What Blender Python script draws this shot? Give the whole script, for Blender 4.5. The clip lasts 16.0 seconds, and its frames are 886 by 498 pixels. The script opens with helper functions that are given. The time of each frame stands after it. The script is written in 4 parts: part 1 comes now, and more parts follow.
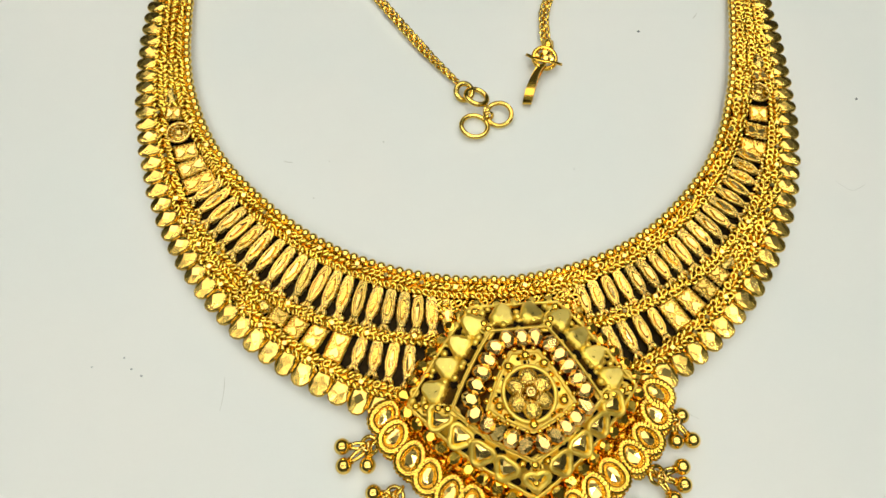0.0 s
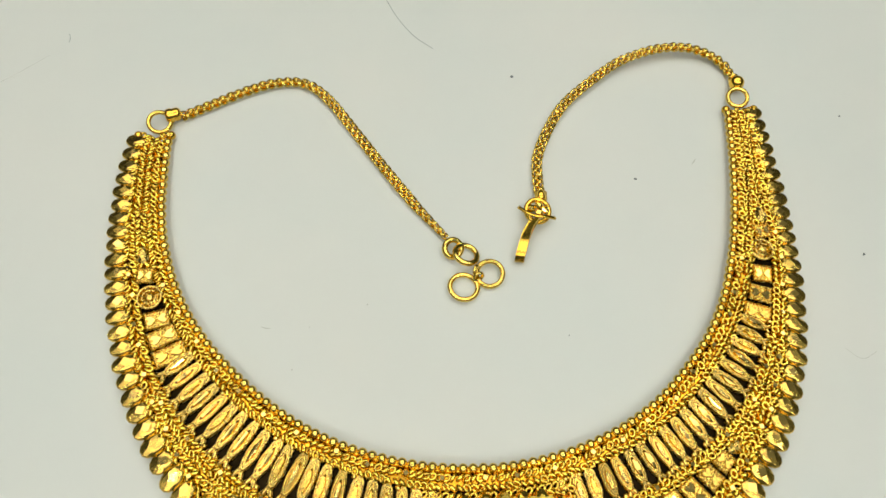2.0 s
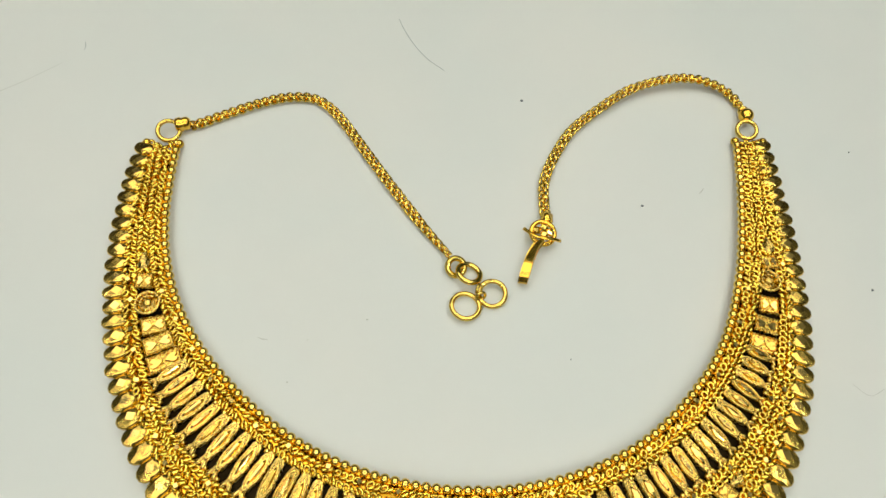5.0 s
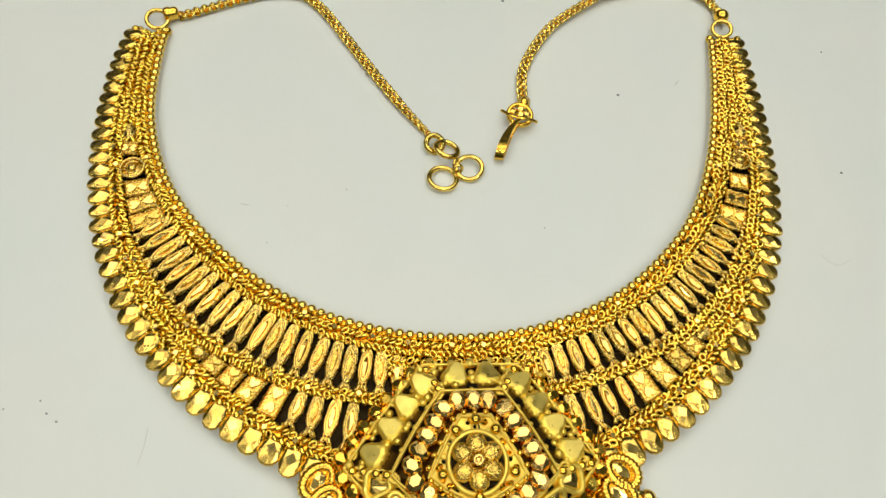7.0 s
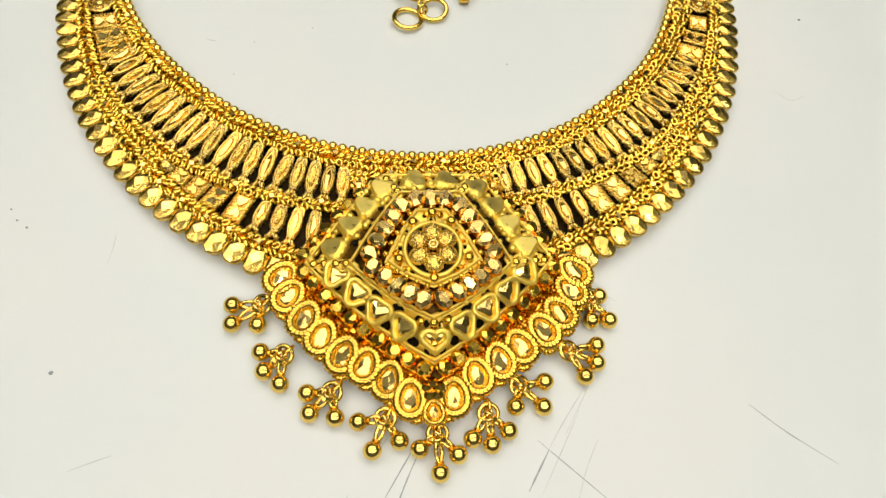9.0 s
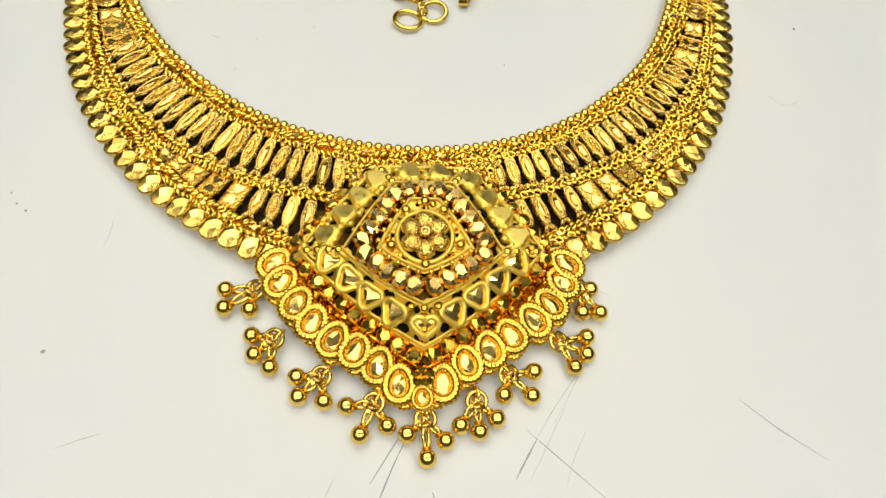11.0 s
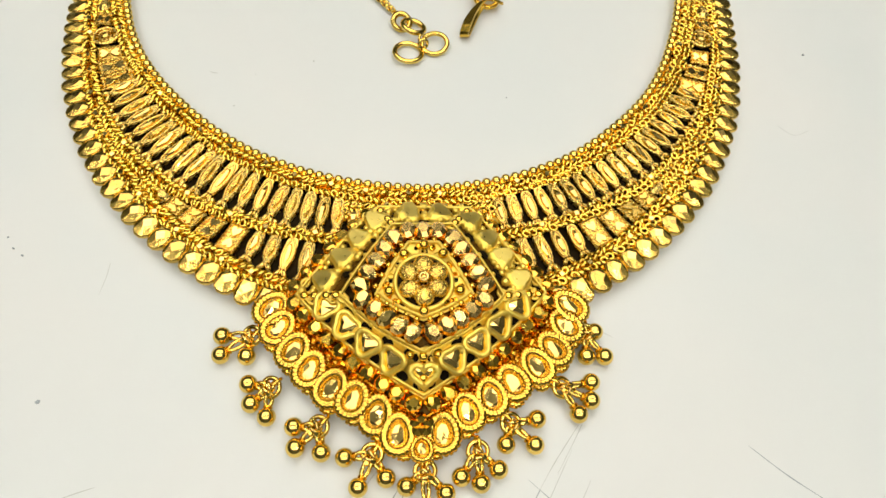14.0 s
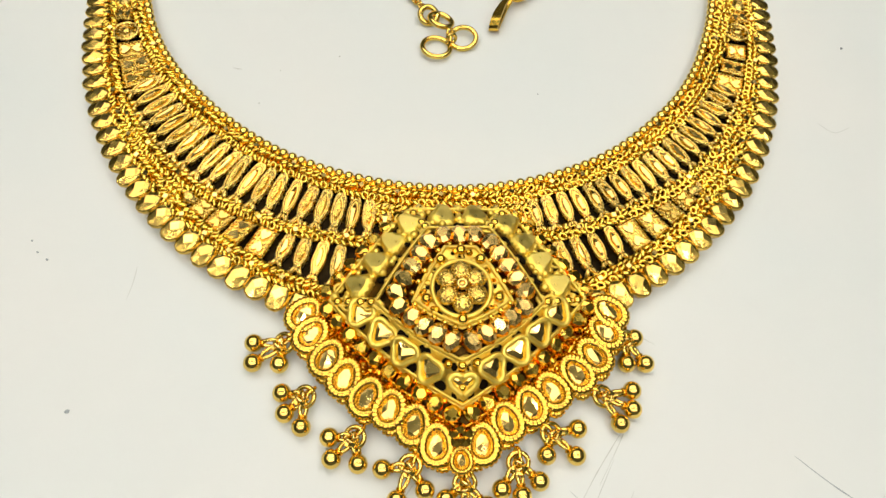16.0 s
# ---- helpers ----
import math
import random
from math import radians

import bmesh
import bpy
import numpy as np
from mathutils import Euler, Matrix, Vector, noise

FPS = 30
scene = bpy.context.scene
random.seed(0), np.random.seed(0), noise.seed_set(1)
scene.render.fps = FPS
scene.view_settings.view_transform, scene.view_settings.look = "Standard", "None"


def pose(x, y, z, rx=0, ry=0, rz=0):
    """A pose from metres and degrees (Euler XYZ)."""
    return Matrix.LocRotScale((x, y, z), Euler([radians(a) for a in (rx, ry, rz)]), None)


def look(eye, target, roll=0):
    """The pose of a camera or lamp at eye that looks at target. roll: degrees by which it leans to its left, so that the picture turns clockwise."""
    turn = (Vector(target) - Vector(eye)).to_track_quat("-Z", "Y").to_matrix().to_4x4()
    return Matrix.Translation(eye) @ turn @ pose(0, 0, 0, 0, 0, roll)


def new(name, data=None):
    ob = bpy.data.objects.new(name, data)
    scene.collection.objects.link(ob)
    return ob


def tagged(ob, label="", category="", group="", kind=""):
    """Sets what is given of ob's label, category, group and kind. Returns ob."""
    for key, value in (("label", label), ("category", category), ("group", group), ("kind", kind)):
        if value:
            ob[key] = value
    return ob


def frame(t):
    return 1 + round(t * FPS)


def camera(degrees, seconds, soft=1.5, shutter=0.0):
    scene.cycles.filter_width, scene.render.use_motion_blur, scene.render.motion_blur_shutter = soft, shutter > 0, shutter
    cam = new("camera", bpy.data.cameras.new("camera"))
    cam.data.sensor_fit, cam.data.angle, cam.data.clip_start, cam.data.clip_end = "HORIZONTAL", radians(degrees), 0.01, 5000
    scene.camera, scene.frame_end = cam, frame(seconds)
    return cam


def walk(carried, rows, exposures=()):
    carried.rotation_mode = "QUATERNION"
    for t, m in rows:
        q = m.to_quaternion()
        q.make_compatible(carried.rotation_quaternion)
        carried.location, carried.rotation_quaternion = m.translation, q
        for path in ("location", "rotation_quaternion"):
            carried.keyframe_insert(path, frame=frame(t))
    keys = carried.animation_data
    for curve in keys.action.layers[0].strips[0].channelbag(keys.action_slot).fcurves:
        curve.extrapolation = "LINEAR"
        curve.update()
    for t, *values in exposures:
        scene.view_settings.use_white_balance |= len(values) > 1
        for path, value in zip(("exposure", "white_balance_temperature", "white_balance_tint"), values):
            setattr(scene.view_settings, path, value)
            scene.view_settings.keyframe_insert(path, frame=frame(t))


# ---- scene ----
cam = camera(63.0, 16.0)
PATH = [
    (0, (0.01142, -0.00552, 0.12811), (0.02198, 0.05329, -0.00948), 4.69),
    (0.5, (0.01082, 0.00386, 0.12895), (0.02091, 0.06541, -0.00746), 4.32),
    (1, (0.01349, 0.02127, 0.13368), (0.02467, 0.08342, -0.00238), 4.89),
    (1.5, (0.01328, 0.02373, 0.13244), (0.02460, 0.08744, -0.00289), 4.55),
    (2, (0.01559, 0.02124, 0.13139), (0.02768, 0.08649, -0.00313), 5.20),
    (2.5, (0.01361, 0.01472, 0.12848), (0.02744, 0.08463, -0.00350), 6.81),
    (3, (0.01462, 0.01073, 0.12603), (0.02746, 0.07907, -0.00688), 6.68),
    (3.5, (0.01485, 0.01902, 0.12771), (0.02737, 0.08918, -0.00428), 5.97),
    (3.7, (0.01436, 0.02262, 0.12876), (0.02665, 0.09304, -0.00311), 5.64),
    (5.8, (0.01655, 0.00822, 0.12713), (0.02820, 0.08368, -0.00198), 6.65),
    (6, (0.01663, 0.00475, 0.12522), (0.02862, 0.08096, -0.00342), 6.69),
    (6.5, (0.01762, -0.00046, 0.12360), (0.02934, 0.07487, -0.00558), 6.58),
    (7, (0.01919, -0.00756, 0.11821), (0.03079, 0.06684, -0.01152), 6.52),
    (7.5, (0.01884, -0.01002, 0.11494), (0.03177, 0.06295, -0.01548), 7.39),
    (8, (0.02063, -0.01503, 0.11024), (0.03612, 0.05438, -0.02183), 10.15),
    (8.5, (0.02087, -0.01922, 0.10575), (0.03475, 0.04908, -0.02708), 9.19),
    (9, (0.02377, -0.03362, 0.10855), (0.03679, 0.03598, -0.02369), 7.86),
    (9.5, (0.02351, -0.03902, 0.10702), (0.03608, 0.03290, -0.02401), 8.25),
    (10, (0.02384, -0.03799, 0.10595), (0.03736, 0.03399, -0.02495), 8.98),
    (10.2, (0.02344, -0.03784, 0.10575), (0.03608, 0.03473, -0.02492), 8.16),
    (12.3, (0.03005, -0.04285, 0.10844), (0.04139, 0.03240, -0.02083), 7.71),
    (12.5, (0.02654, -0.03827, 0.10779), (0.03650, 0.03413, -0.02320), 6.51),
    (13, (0.02602, -0.03497, 0.10788), (0.03341, 0.03726, -0.02338), 4.31),
    (13.5, (0.02685, -0.03612, 0.10833), (0.03613, 0.03948, -0.02089), 5.57),
    (14, (0.02795, -0.03331, 0.10763), (0.03733, 0.04250, -0.02146), 5.40),
    (14.5, (0.02906, -0.03059, 0.10537), (0.04135, 0.04553, -0.02330), 6.86),
    (15, (0.02814, -0.03030, 0.10395), (0.04008, 0.04575, -0.02479), 6.74),
    (15.5, (0.02749, -0.03062, 0.10487), (0.03926, 0.04460, -0.02437), 6.60),
    (16, (0.02299, -0.02885, 0.10622), (0.03173, 0.04424, -0.02447), 5.15),
]
EXPOSURES = ((0, -0.50, 6500, 5), (1.5, -0.66, 6500, 3), (3.5, -0.66, 6500, 3), (6.0, -0.65, 6500, 3), (7.5, -0.57, 6500, 5), (9.0, -0.38, 6500, 9), (16.0, -0.37, 6500, 9))
walk(cam, [(t, look(eye, target, roll)) for t, eye, target, roll in PATH], EXPOSURES)

# ---- light ----
# kelvin and stops follow the film camera's own metering
world = bpy.data.worlds.new("world")
scene.world = world
world.use_nodes = True
world.node_tree.nodes["Background"].inputs[0].default_value = (0.9, 0.95, 1.0, 1)
world.node_tree.nodes["Background"].inputs[1].default_value = 0.05
LAMP, SPOT = 3.2, 55.0
HIGH = 0.8
LIGHTS = ((-0.26, 0.43, 0.47, 0.60), (0.29, 0.43, 0.47, 0.60), (-0.63, -0.09, 0.25, 0.25), (0.06, -0.40, 0.9, 0.42))
# small spots out of view, added to put glints on cut gold
SPARKLE_SPOTS = ((-0.22, 0.04), (0.18, 0.03), (-0.05, -0.18), (0.33, -0.15), (-0.46, -0.30), (0.68, -0.18), (0.66, 0.10), (-0.60, 0.21), (-0.52, -0.58), (0.64, -0.45))

MM = 0.001
OX = 31.3  # the necklace's axis, mm from the world's origin
rng = random.Random(7)


# ---- materials ----
def material(name, colour, metal=0.0, rough=0.5, specular=0.5):
    m = bpy.data.materials.new(name)
    m.use_nodes = True
    b = m.node_tree.nodes["Principled BSDF"]
    b.inputs["Base Color"].default_value = (*colour, 1)
    b.inputs["Metallic"].default_value = metal
    b.inputs["Roughness"].default_value = rough
    b.inputs["Specular IOR Level"].default_value = specular
    return m, m.node_tree.nodes, m.node_tree.links, b


def gold(name, colour, rough, grain, bump, spread=0.10, island=False, worn=0.2, relief=0.0001):
    """Gold alloy: two scales of tone, fine relief, and a tone of its own for each piece."""
    m, n, l, b = material(name, colour, 1.0, rough)
    co = n.new("ShaderNodeTexCoord")
    fine = n.new("ShaderNodeTexNoise")
    fine.inputs["Scale"].default_value, fine.inputs["Detail"].default_value = grain, 4
    broad = n.new("ShaderNodeTexNoise")
    broad.inputs["Scale"].default_value, broad.inputs["Detail"].default_value = 260, 3
    l.new(co.outputs["Object"], fine.inputs["Vector"])
    geo = n.new("ShaderNodeNewGeometry")
    l.new(geo.outputs["Position"], broad.inputs["Vector"])
    if island:
        rand = geo.outputs["Random Per Island"]
    else:
        rand = n.new("ShaderNodeObjectInfo").outputs["Random"]
    tone = n.new("ShaderNodeMapRange")
    tone.inputs["To Min"].default_value, tone.inputs["To Max"].default_value = 1 - spread * 1.6, 1 + spread * 0.6
    l.new(rand, tone.inputs["Value"])
    stain = n.new("ShaderNodeMapRange")
    stain.inputs["From Min"].default_value, stain.inputs["From Max"].default_value = 0.38, 0.66
    stain.inputs["To Min"].default_value, stain.inputs["To Max"].default_value = 1 - worn * 0.4, 1.04
    l.new(broad.outputs["Fac"], stain.inputs["Value"])
    mul = n.new("ShaderNodeMath")
    mul.operation = "MULTIPLY"
    l.new(tone.outputs[0], mul.inputs[0])
    l.new(stain.outputs[0], mul.inputs[1])
    mix = n.new("ShaderNodeVectorMath")
    mix.operation = "SCALE"
    mix.inputs[0].default_value = colour
    l.new(mul.outputs[0], mix.inputs["Scale"])
    l.new(mix.outputs[0], b.inputs["Base Color"])
    rr = n.new("ShaderNodeMapRange")
    rr.inputs["From Min"].default_value, rr.inputs["From Max"].default_value = 0.3, 0.7
    rr.inputs["To Min"].default_value, rr.inputs["To Max"].default_value = rough * 0.7, rough * 1.4
    l.new(fine.outputs["Fac"], rr.inputs["Value"])
    l.new(rr.outputs[0], b.inputs["Roughness"])
    if bump:
        bp = n.new("ShaderNodeBump")
        bp.inputs["Strength"].default_value, bp.inputs["Distance"].default_value = bump, relief
        l.new(fine.outputs["Fac"], bp.inputs["Height"])
        l.new(bp.outputs[0], b.inputs["Normal"])
    return m


GOLD = gold("polished_gold", (0.95, 0.61, 0.088), 0.13, 900, 0.10)
GOLD_WIRE = gold("drawn_gold_wire", (0.90, 0.66, 0.15), 0.10, 1200, 0.08)
GOLD_LINK = gold("woven_gold_link", (1.0, 0.705, 0.11), 0.18, 1500, 0.15, 0.14, True)
# deeper orange, also used in cores to imitate shade between links
GOLD_MATT = gold("frosted_gold", (0.87, 0.605, 0.15), 0.24, 2000, 0.6, 0.14, relief=0.0002)
GOLD_CUT = gold("diamond_cut_gold", (0.94, 0.66, 0.19), 0.18, 1500, 0.3, 0.16, relief=0.0002)
GOLD_RICH = gold("red_gold", (0.97, 0.52, 0.04), 0.17, 1100, 0.2, 0.14)
GOLD_PALE = gold("satin_gold", (1.0, 0.735, 0.135), 0.44, 1400, 0.04, 0.08)
GOLD_PETAL = gold("burnished_gold", (0.88, 0.605, 0.135), 0.19, 1700, 0.12, 0.15)
GOLD_BALL = gold("mirror_gold", (0.96, 0.68, 0.16), 0.06, 700, 0.03, 0.05)
GOLD_HAMMER = gold("hammered_gold", (0.98, 0.67, 0.14), 0.22, 1900, 1.0, 0.14, relief=0.0003)
GOLD_FACET = gold("mirror_cut_gold", (0.96, 0.68, 0.20), 0.10, 900, 0.06, 0.14)
GOLD_OLIVE = gold("smooth_cut_gold", (0.93, 0.70, 0.17), 0.38, 1100, 0.06, 0.12)
GOLD_ROSE = gold("rose_cut_gold", (0.98, 0.665, 0.21), 0.22, 1200, 0.06, 0.14)
GOLD_EMBER = gold("orange_gold", (0.97, 0.42, 0.025), 0.14, 1100, 0.1, 0.15)
# dark colour holds the shade between the pendant's pieces
GROUND = gold("shaded_gold_ground", (0.11, 0.06, 0.014), 0.4, 1300, 0.5, 0.05)
# near-black colour for discs that stand in for shaded holes
HOLE_BLACK = gold("hole_black", (0.02, 0.014, 0.008), 0.6, 900, 0.1, 0.05)
# near-black colour puts the shade of the gaps into the backing
BACK = gold("gap_shade_backing", (0.028, 0.018, 0.008), 0.55, 900, 0.3, 0.05)


def board_material():
    m, n, l, b = material("white_laminate", (0.70, 0.71, 0.69), 0, 0.42, 0.45)
    geo = n.new("ShaderNodeNewGeometry")
    big = n.new("ShaderNodeTexNoise")
    big.inputs["Scale"].default_value, big.inputs["Detail"].default_value = 22, 3
    small = n.new("ShaderNodeTexNoise")
    small.inputs["Scale"].default_value, small.inputs["Detail"].default_value = 1500, 3
    ramp = n.new("ShaderNodeMix")
    ramp.data_type = "RGBA"
    ramp.inputs[6].default_value = (0.680, 0.700, 0.688, 1)
    ramp.inputs[7].default_value = (0.712, 0.712, 0.692, 1)
    smudge = n.new("ShaderNodeMapRange")
    smudge.inputs["From Min"].default_value, smudge.inputs["From Max"].default_value = 0.35, 0.65
    for node in (big, small):
        l.new(geo.outputs["Position"], node.inputs["Vector"])
    l.new(big.outputs["Fac"], smudge.inputs["Value"])
    l.new(smudge.outputs[0], ramp.inputs[0])
    l.new(ramp.outputs[2], b.inputs["Base Color"])
    rr = n.new("ShaderNodeMapRange")
    rr.inputs["To Min"].default_value, rr.inputs["To Max"].default_value = 0.34, 0.52
    l.new(big.outputs["Fac"], rr.inputs["Value"])
    l.new(rr.outputs[0], b.inputs["Roughness"])
    bp = n.new("ShaderNodeBump")
    bp.inputs["Strength"].default_value, bp.inputs["Distance"].default_value = 0.12, 0.00005
    l.new(small.outputs["Fac"], bp.inputs["Height"])
    l.new(bp.outputs[0], b.inputs["Normal"])
    return m


def plain(name, colour, rough):
    m, n, l, b = material(name, colour, 0, rough)
    tex = n.new("ShaderNodeTexNoise")
    tex.inputs["Scale"].default_value, tex.inputs["Detail"].default_value = 9, 6
    mr = n.new("ShaderNodeMapRange")
    mr.inputs["To Min"].default_value, mr.inputs["To Max"].default_value = 0.88, 1.08
    sc = n.new("ShaderNodeVectorMath")
    sc.operation = "SCALE"
    sc.inputs[0].default_value = colour
    l.new(tex.outputs["Fac"], mr.inputs["Value"])
    l.new(mr.outputs[0], sc.inputs["Scale"])
    l.new(sc.outputs[0], b.inputs["Base Color"])
    return m


def lamp_material(strength, colour):
    m, n, l, b = material("lamp_diffuser", (0.9, 0.9, 0.9), 0, 0.5)
    b.inputs["Emission Color"].default_value = (*colour, 1)
    b.inputs["Emission Strength"].default_value = strength
    return m


BOARD = board_material()
WALL = plain("wall_paint", (0.10, 0.10, 0.097), 0.8)
CEIL = plain("ceiling_paint", (0.58, 0.58, 0.56), 0.85)
STEEL = plain("grey_frame_paint", (0.3, 0.3, 0.3), 0.4)
DIFFUSER = lamp_material(LAMP, (1.0, 0.97, 0.885))
SPOT_GLASS = lamp_material(SPOT, (1.0, 0.96, 0.875))
INK = plain("dark_scratch_grime", (0.31, 0.34, 0.35), 0.7)
FAINT = plain("faint_scratch_grime", (0.50, 0.50, 0.47), 0.6)
DUST = plain("dark_dust", (0.16, 0.18, 0.19), 0.7)
HAIR = plain("grey_hair", (0.20, 0.23, 0.24), 0.5)


# ---- mesh helpers (millimetres in, metres out) ----
def finish(bm, name, mat, smooth=True):
    bmesh.ops.recalc_face_normals(bm, faces=bm.faces)
    for f in bm.faces:
        f.smooth = smooth
    bmesh.ops.scale(bm, vec=(MM, MM, MM), verts=bm.verts)
    me = bpy.data.meshes.new(name)
    bm.to_mesh(me)
    bm.free()
    me.materials.append(mat)
    return me


def place(x, y, z=0.0, rx=0, ry=0, rz=0):
    return pose(x * MM, y * MM, z * MM, rx, ry, rz)


def piece(name, me, parent, m=None, label=""):
    """One object of a mesh, as a part of parent."""
    ob = new(name, me)
    ob.parent = parent
    if m is not None:
        ob.matrix_basis = m
    return tagged(ob, label)


def hull(points, bm=None):
    """The faceted solid that wraps the points."""
    one = bmesh.new()
    vs = [one.verts.new(p) for p in points]
    bmesh.ops.convex_hull(one, input=vs)
    bmesh.ops.delete(one, geom=[v for v in one.verts if not v.link_faces], context="VERTS")
    bmesh.ops.dissolve_limit(one, angle_limit=radians(2), verts=one.verts, edges=one.edges)
    bmesh.ops.recalc_face_normals(one, faces=one.faces)
    if bm is None:
        return one
    copies = [bm.verts.new(v.co) for v in one.verts]
    one.verts.index_update()
    for f in one.faces:
        bm.faces.new([copies[v.index] for v in f.verts])
    one.free()
    return bm


def tube(points, radius, sides=8, closed=False, bm=None, flat=1.0, ridges=0.0, pitch=3):
    """A wire along points; flat squeezes it in height, ridges gives it a roped surface."""
    bm = bm or bmesh.new()
    pts = [Vector(p) for p in points]
    n = len(pts)
    rings = []
    side = None
    for i, p in enumerate(pts):
        a = pts[(i - 1) % n] if closed or i else p
        b = pts[(i + 1) % n] if closed or i < n - 1 else p
        t = (b - a).normalized()
        s = t.cross(Vector((0, 0, 1)))
        s = s.normalized() if s.length > 0.05 else (side or t.orthogonal().normalized())
        side = s
        u = s.cross(t).normalized()
        r = radius[i] if isinstance(radius, (list, tuple)) else radius
        ring = []
        for k in range(sides):
            ang = 2 * math.pi * k / sides
            rr = r * (1 + ridges * (1 if i % pitch else -1))
            ring.append(bm.verts.new(p + s * math.cos(ang) * rr + u * math.sin(ang) * rr * flat))
        rings.append(ring)
    for i in range(n if closed else n - 1):
        a, b = rings[i], rings[(i + 1) % n]
        for k in range(sides):
            bm.faces.new((a[k], a[(k + 1) % sides], b[(k + 1) % sides], b[k]))
    if not closed:
        bm.faces.new(rings[0])
        bm.faces.new(rings[-1][::-1])
    return bm


def oval(rx, ry, n=24, z=0.0, cx=0.0, cy=0.0, power=1.0):
    out = []
    for i in range(n):
        a = 2 * math.pi * i / n
        c, s = math.cos(a), math.sin(a)
        out.append((cx + rx * math.copysign(abs(c) ** power, c), cy + ry * math.copysign(abs(s) ** power, s), z))
    return out


def ring_mesh(name, radius, wire, mat, n=28, sides=10):
    return finish(tube(oval(radius, radius, n), wire, sides, True), name, mat)


def ball_bm(radius, z=0.0, u=18, v=10, bm=None):
    bm = bm or bmesh.new()
    bmesh.ops.create_uvsphere(bm, u_segments=u, v_segments=v, radius=radius, matrix=Matrix.Translation((0, 0, z)))
    return bm


def cut_bead(rx, ry, rz, seed, n=26):
    """A diamond-cut bead: flat facets all round."""
    r = random.Random(seed)
    pts = []
    for i in range(n):
        h = 1 - 2 * (i + 0.5) / n
        a = i * 2.39996 + r.uniform(-0.25, 0.25)
        w = math.sqrt(1 - h * h)
        pts.append((rx * w * math.cos(a), ry * w * math.sin(a), rz * h))
    return hull(pts)


def table_cut(rx, ry, rz, seed):
    """A bead cut with a flat table, a sloping crown and a rounded belly."""
    r = random.Random(seed)
    pts = []
    for f, h, n in ((0.52, 1.0, 6), (0.86, 0.62, 9), (1.0, 0.1, 11), (0.75, -0.65, 8), (0.3, -1.0, 5)):
        w = r.uniform(0, 1)
        for k in range(n):
            a = 2 * math.pi * (k + w + r.uniform(-0.12, 0.12)) / n
            pts.append((rx * f * math.cos(a), ry * f * math.sin(a), rz * h))
    return hull(pts)


def banded(me, other, low=-0.2, high=0.55, share=1.0, seed=0):
    """Gives some facets of a cut bead, picked by how far up they face, another colour."""
    r = random.Random(seed)
    me.materials.append(other)
    for f in me.polygons:
        if low < f.normal.z < high and r.random() < share:
            f.material_index = 1
    return me


def block(x0, x1, y0, y1, z0, z1, bm=None):
    bm = bm or bmesh.new()
    m = Matrix.Translation(((x0 + x1) / 2, (y0 + y1) / 2, (z0 + z1) / 2)) @ Matrix.Diagonal((x1 - x0, y1 - y0, z1 - z0, 1))
    bmesh.ops.create_cube(bm, size=1, matrix=m)
    return bm


def spline(ctrl, step):
    """Evenly spaced points on a smooth line through the control points."""
    p = [Vector(c) for c in ctrl]
    p = [2 * p[0] - p[1]] + p + [2 * p[-1] - p[-2]]
    dense = []
    for i in range(1, len(p) - 2):
        for k in range(24):
            t = k / 24
            a, b, c, d = p[i - 1], p[i], p[i + 1], p[i + 2]
            dense.append(0.5 * ((2 * b) + (c - a) * t + (2 * a - 5 * b + 4 * c - d) * t * t + (3 * b - a - 3 * c + d) * t ** 3))
    dense.append(p[-2])
    total = sum((b - a).length for a, b in zip(dense, dense[1:]))
    count = max(2, round(total / step))
    out, walked, j = [dense[0]], 0.0, 0
    for k in range(1, count + 1):
        goal = total * k / count
        while j < len(dense) - 2 and walked + (dense[j + 1] - dense[j]).length < goal:
            walked += (dense[j + 1] - dense[j]).length
            j += 1
        seg = (dense[j + 1] - dense[j]).length or 1
        out.append(dense[j].lerp(dense[j + 1], min(1, (goal - walked) / seg)))
    return out


def plate(outline, z0, z1, bm, rim=0.12):
    """A flat piece of any outline with an eased upper edge."""
    n = len(outline)
    cx, cy = sum(p[0] for p in outline) / n, sum(p[1] for p in outline) / n
    loops = []
    for z, g in ((z0, 0.0), (z1 - rim, 0.0), (z1, rim)):
        row = []
        for x, y in outline:
            d = math.hypot(x - cx, y - cy) or 1
            row.append(bm.verts.new((x - (x - cx) / d * g, y - (y - cy) / d * g, z)))
        loops.append(row)
    for a, b in zip(loops, loops[1:]):
        for k in range(n):
            bm.faces.new((a[k], a[(k + 1) % n], b[(k + 1) % n], b[k]))
    bm.faces.new(loops[-1])
    bm.faces.new(loops[0][::-1])
    return bm


def oval_xy(r, n):
    return [(x, y) for x, y, _ in oval(r, r, n)]


# ---- the setting ----
def slab(name, x0, x1, y0, y1, z0, z1, mat, label, category):
    ob = new(name, finish(block(x0 * 1000, x1 * 1000, y0 * 1000, y1 * 1000, z0 * 1000, z1 * 1000), name, mat, False))
    return tagged(ob, label, category, kind="structure")


tabletop = slab("tabletop", -0.95, 0.95, -0.66, 0.95, -0.025, 0, BOARD, "white laminate tabletop, lightly scratched and dusty", "tabletop")
slab("ceiling", -0.95, 0.95, -0.66, 0.95, HIGH, HIGH + 0.03, CEIL, "plain pale ceiling with light panels", "ceiling")
# unseen walls, kept dark so polished gold reflects dark bands
slab("wall_north", -0.95, 0.95, 0.95, 0.98, -0.025, HIGH, WALL, "unseen wall behind the tabletop, dark for reflections in the gold", "wall")
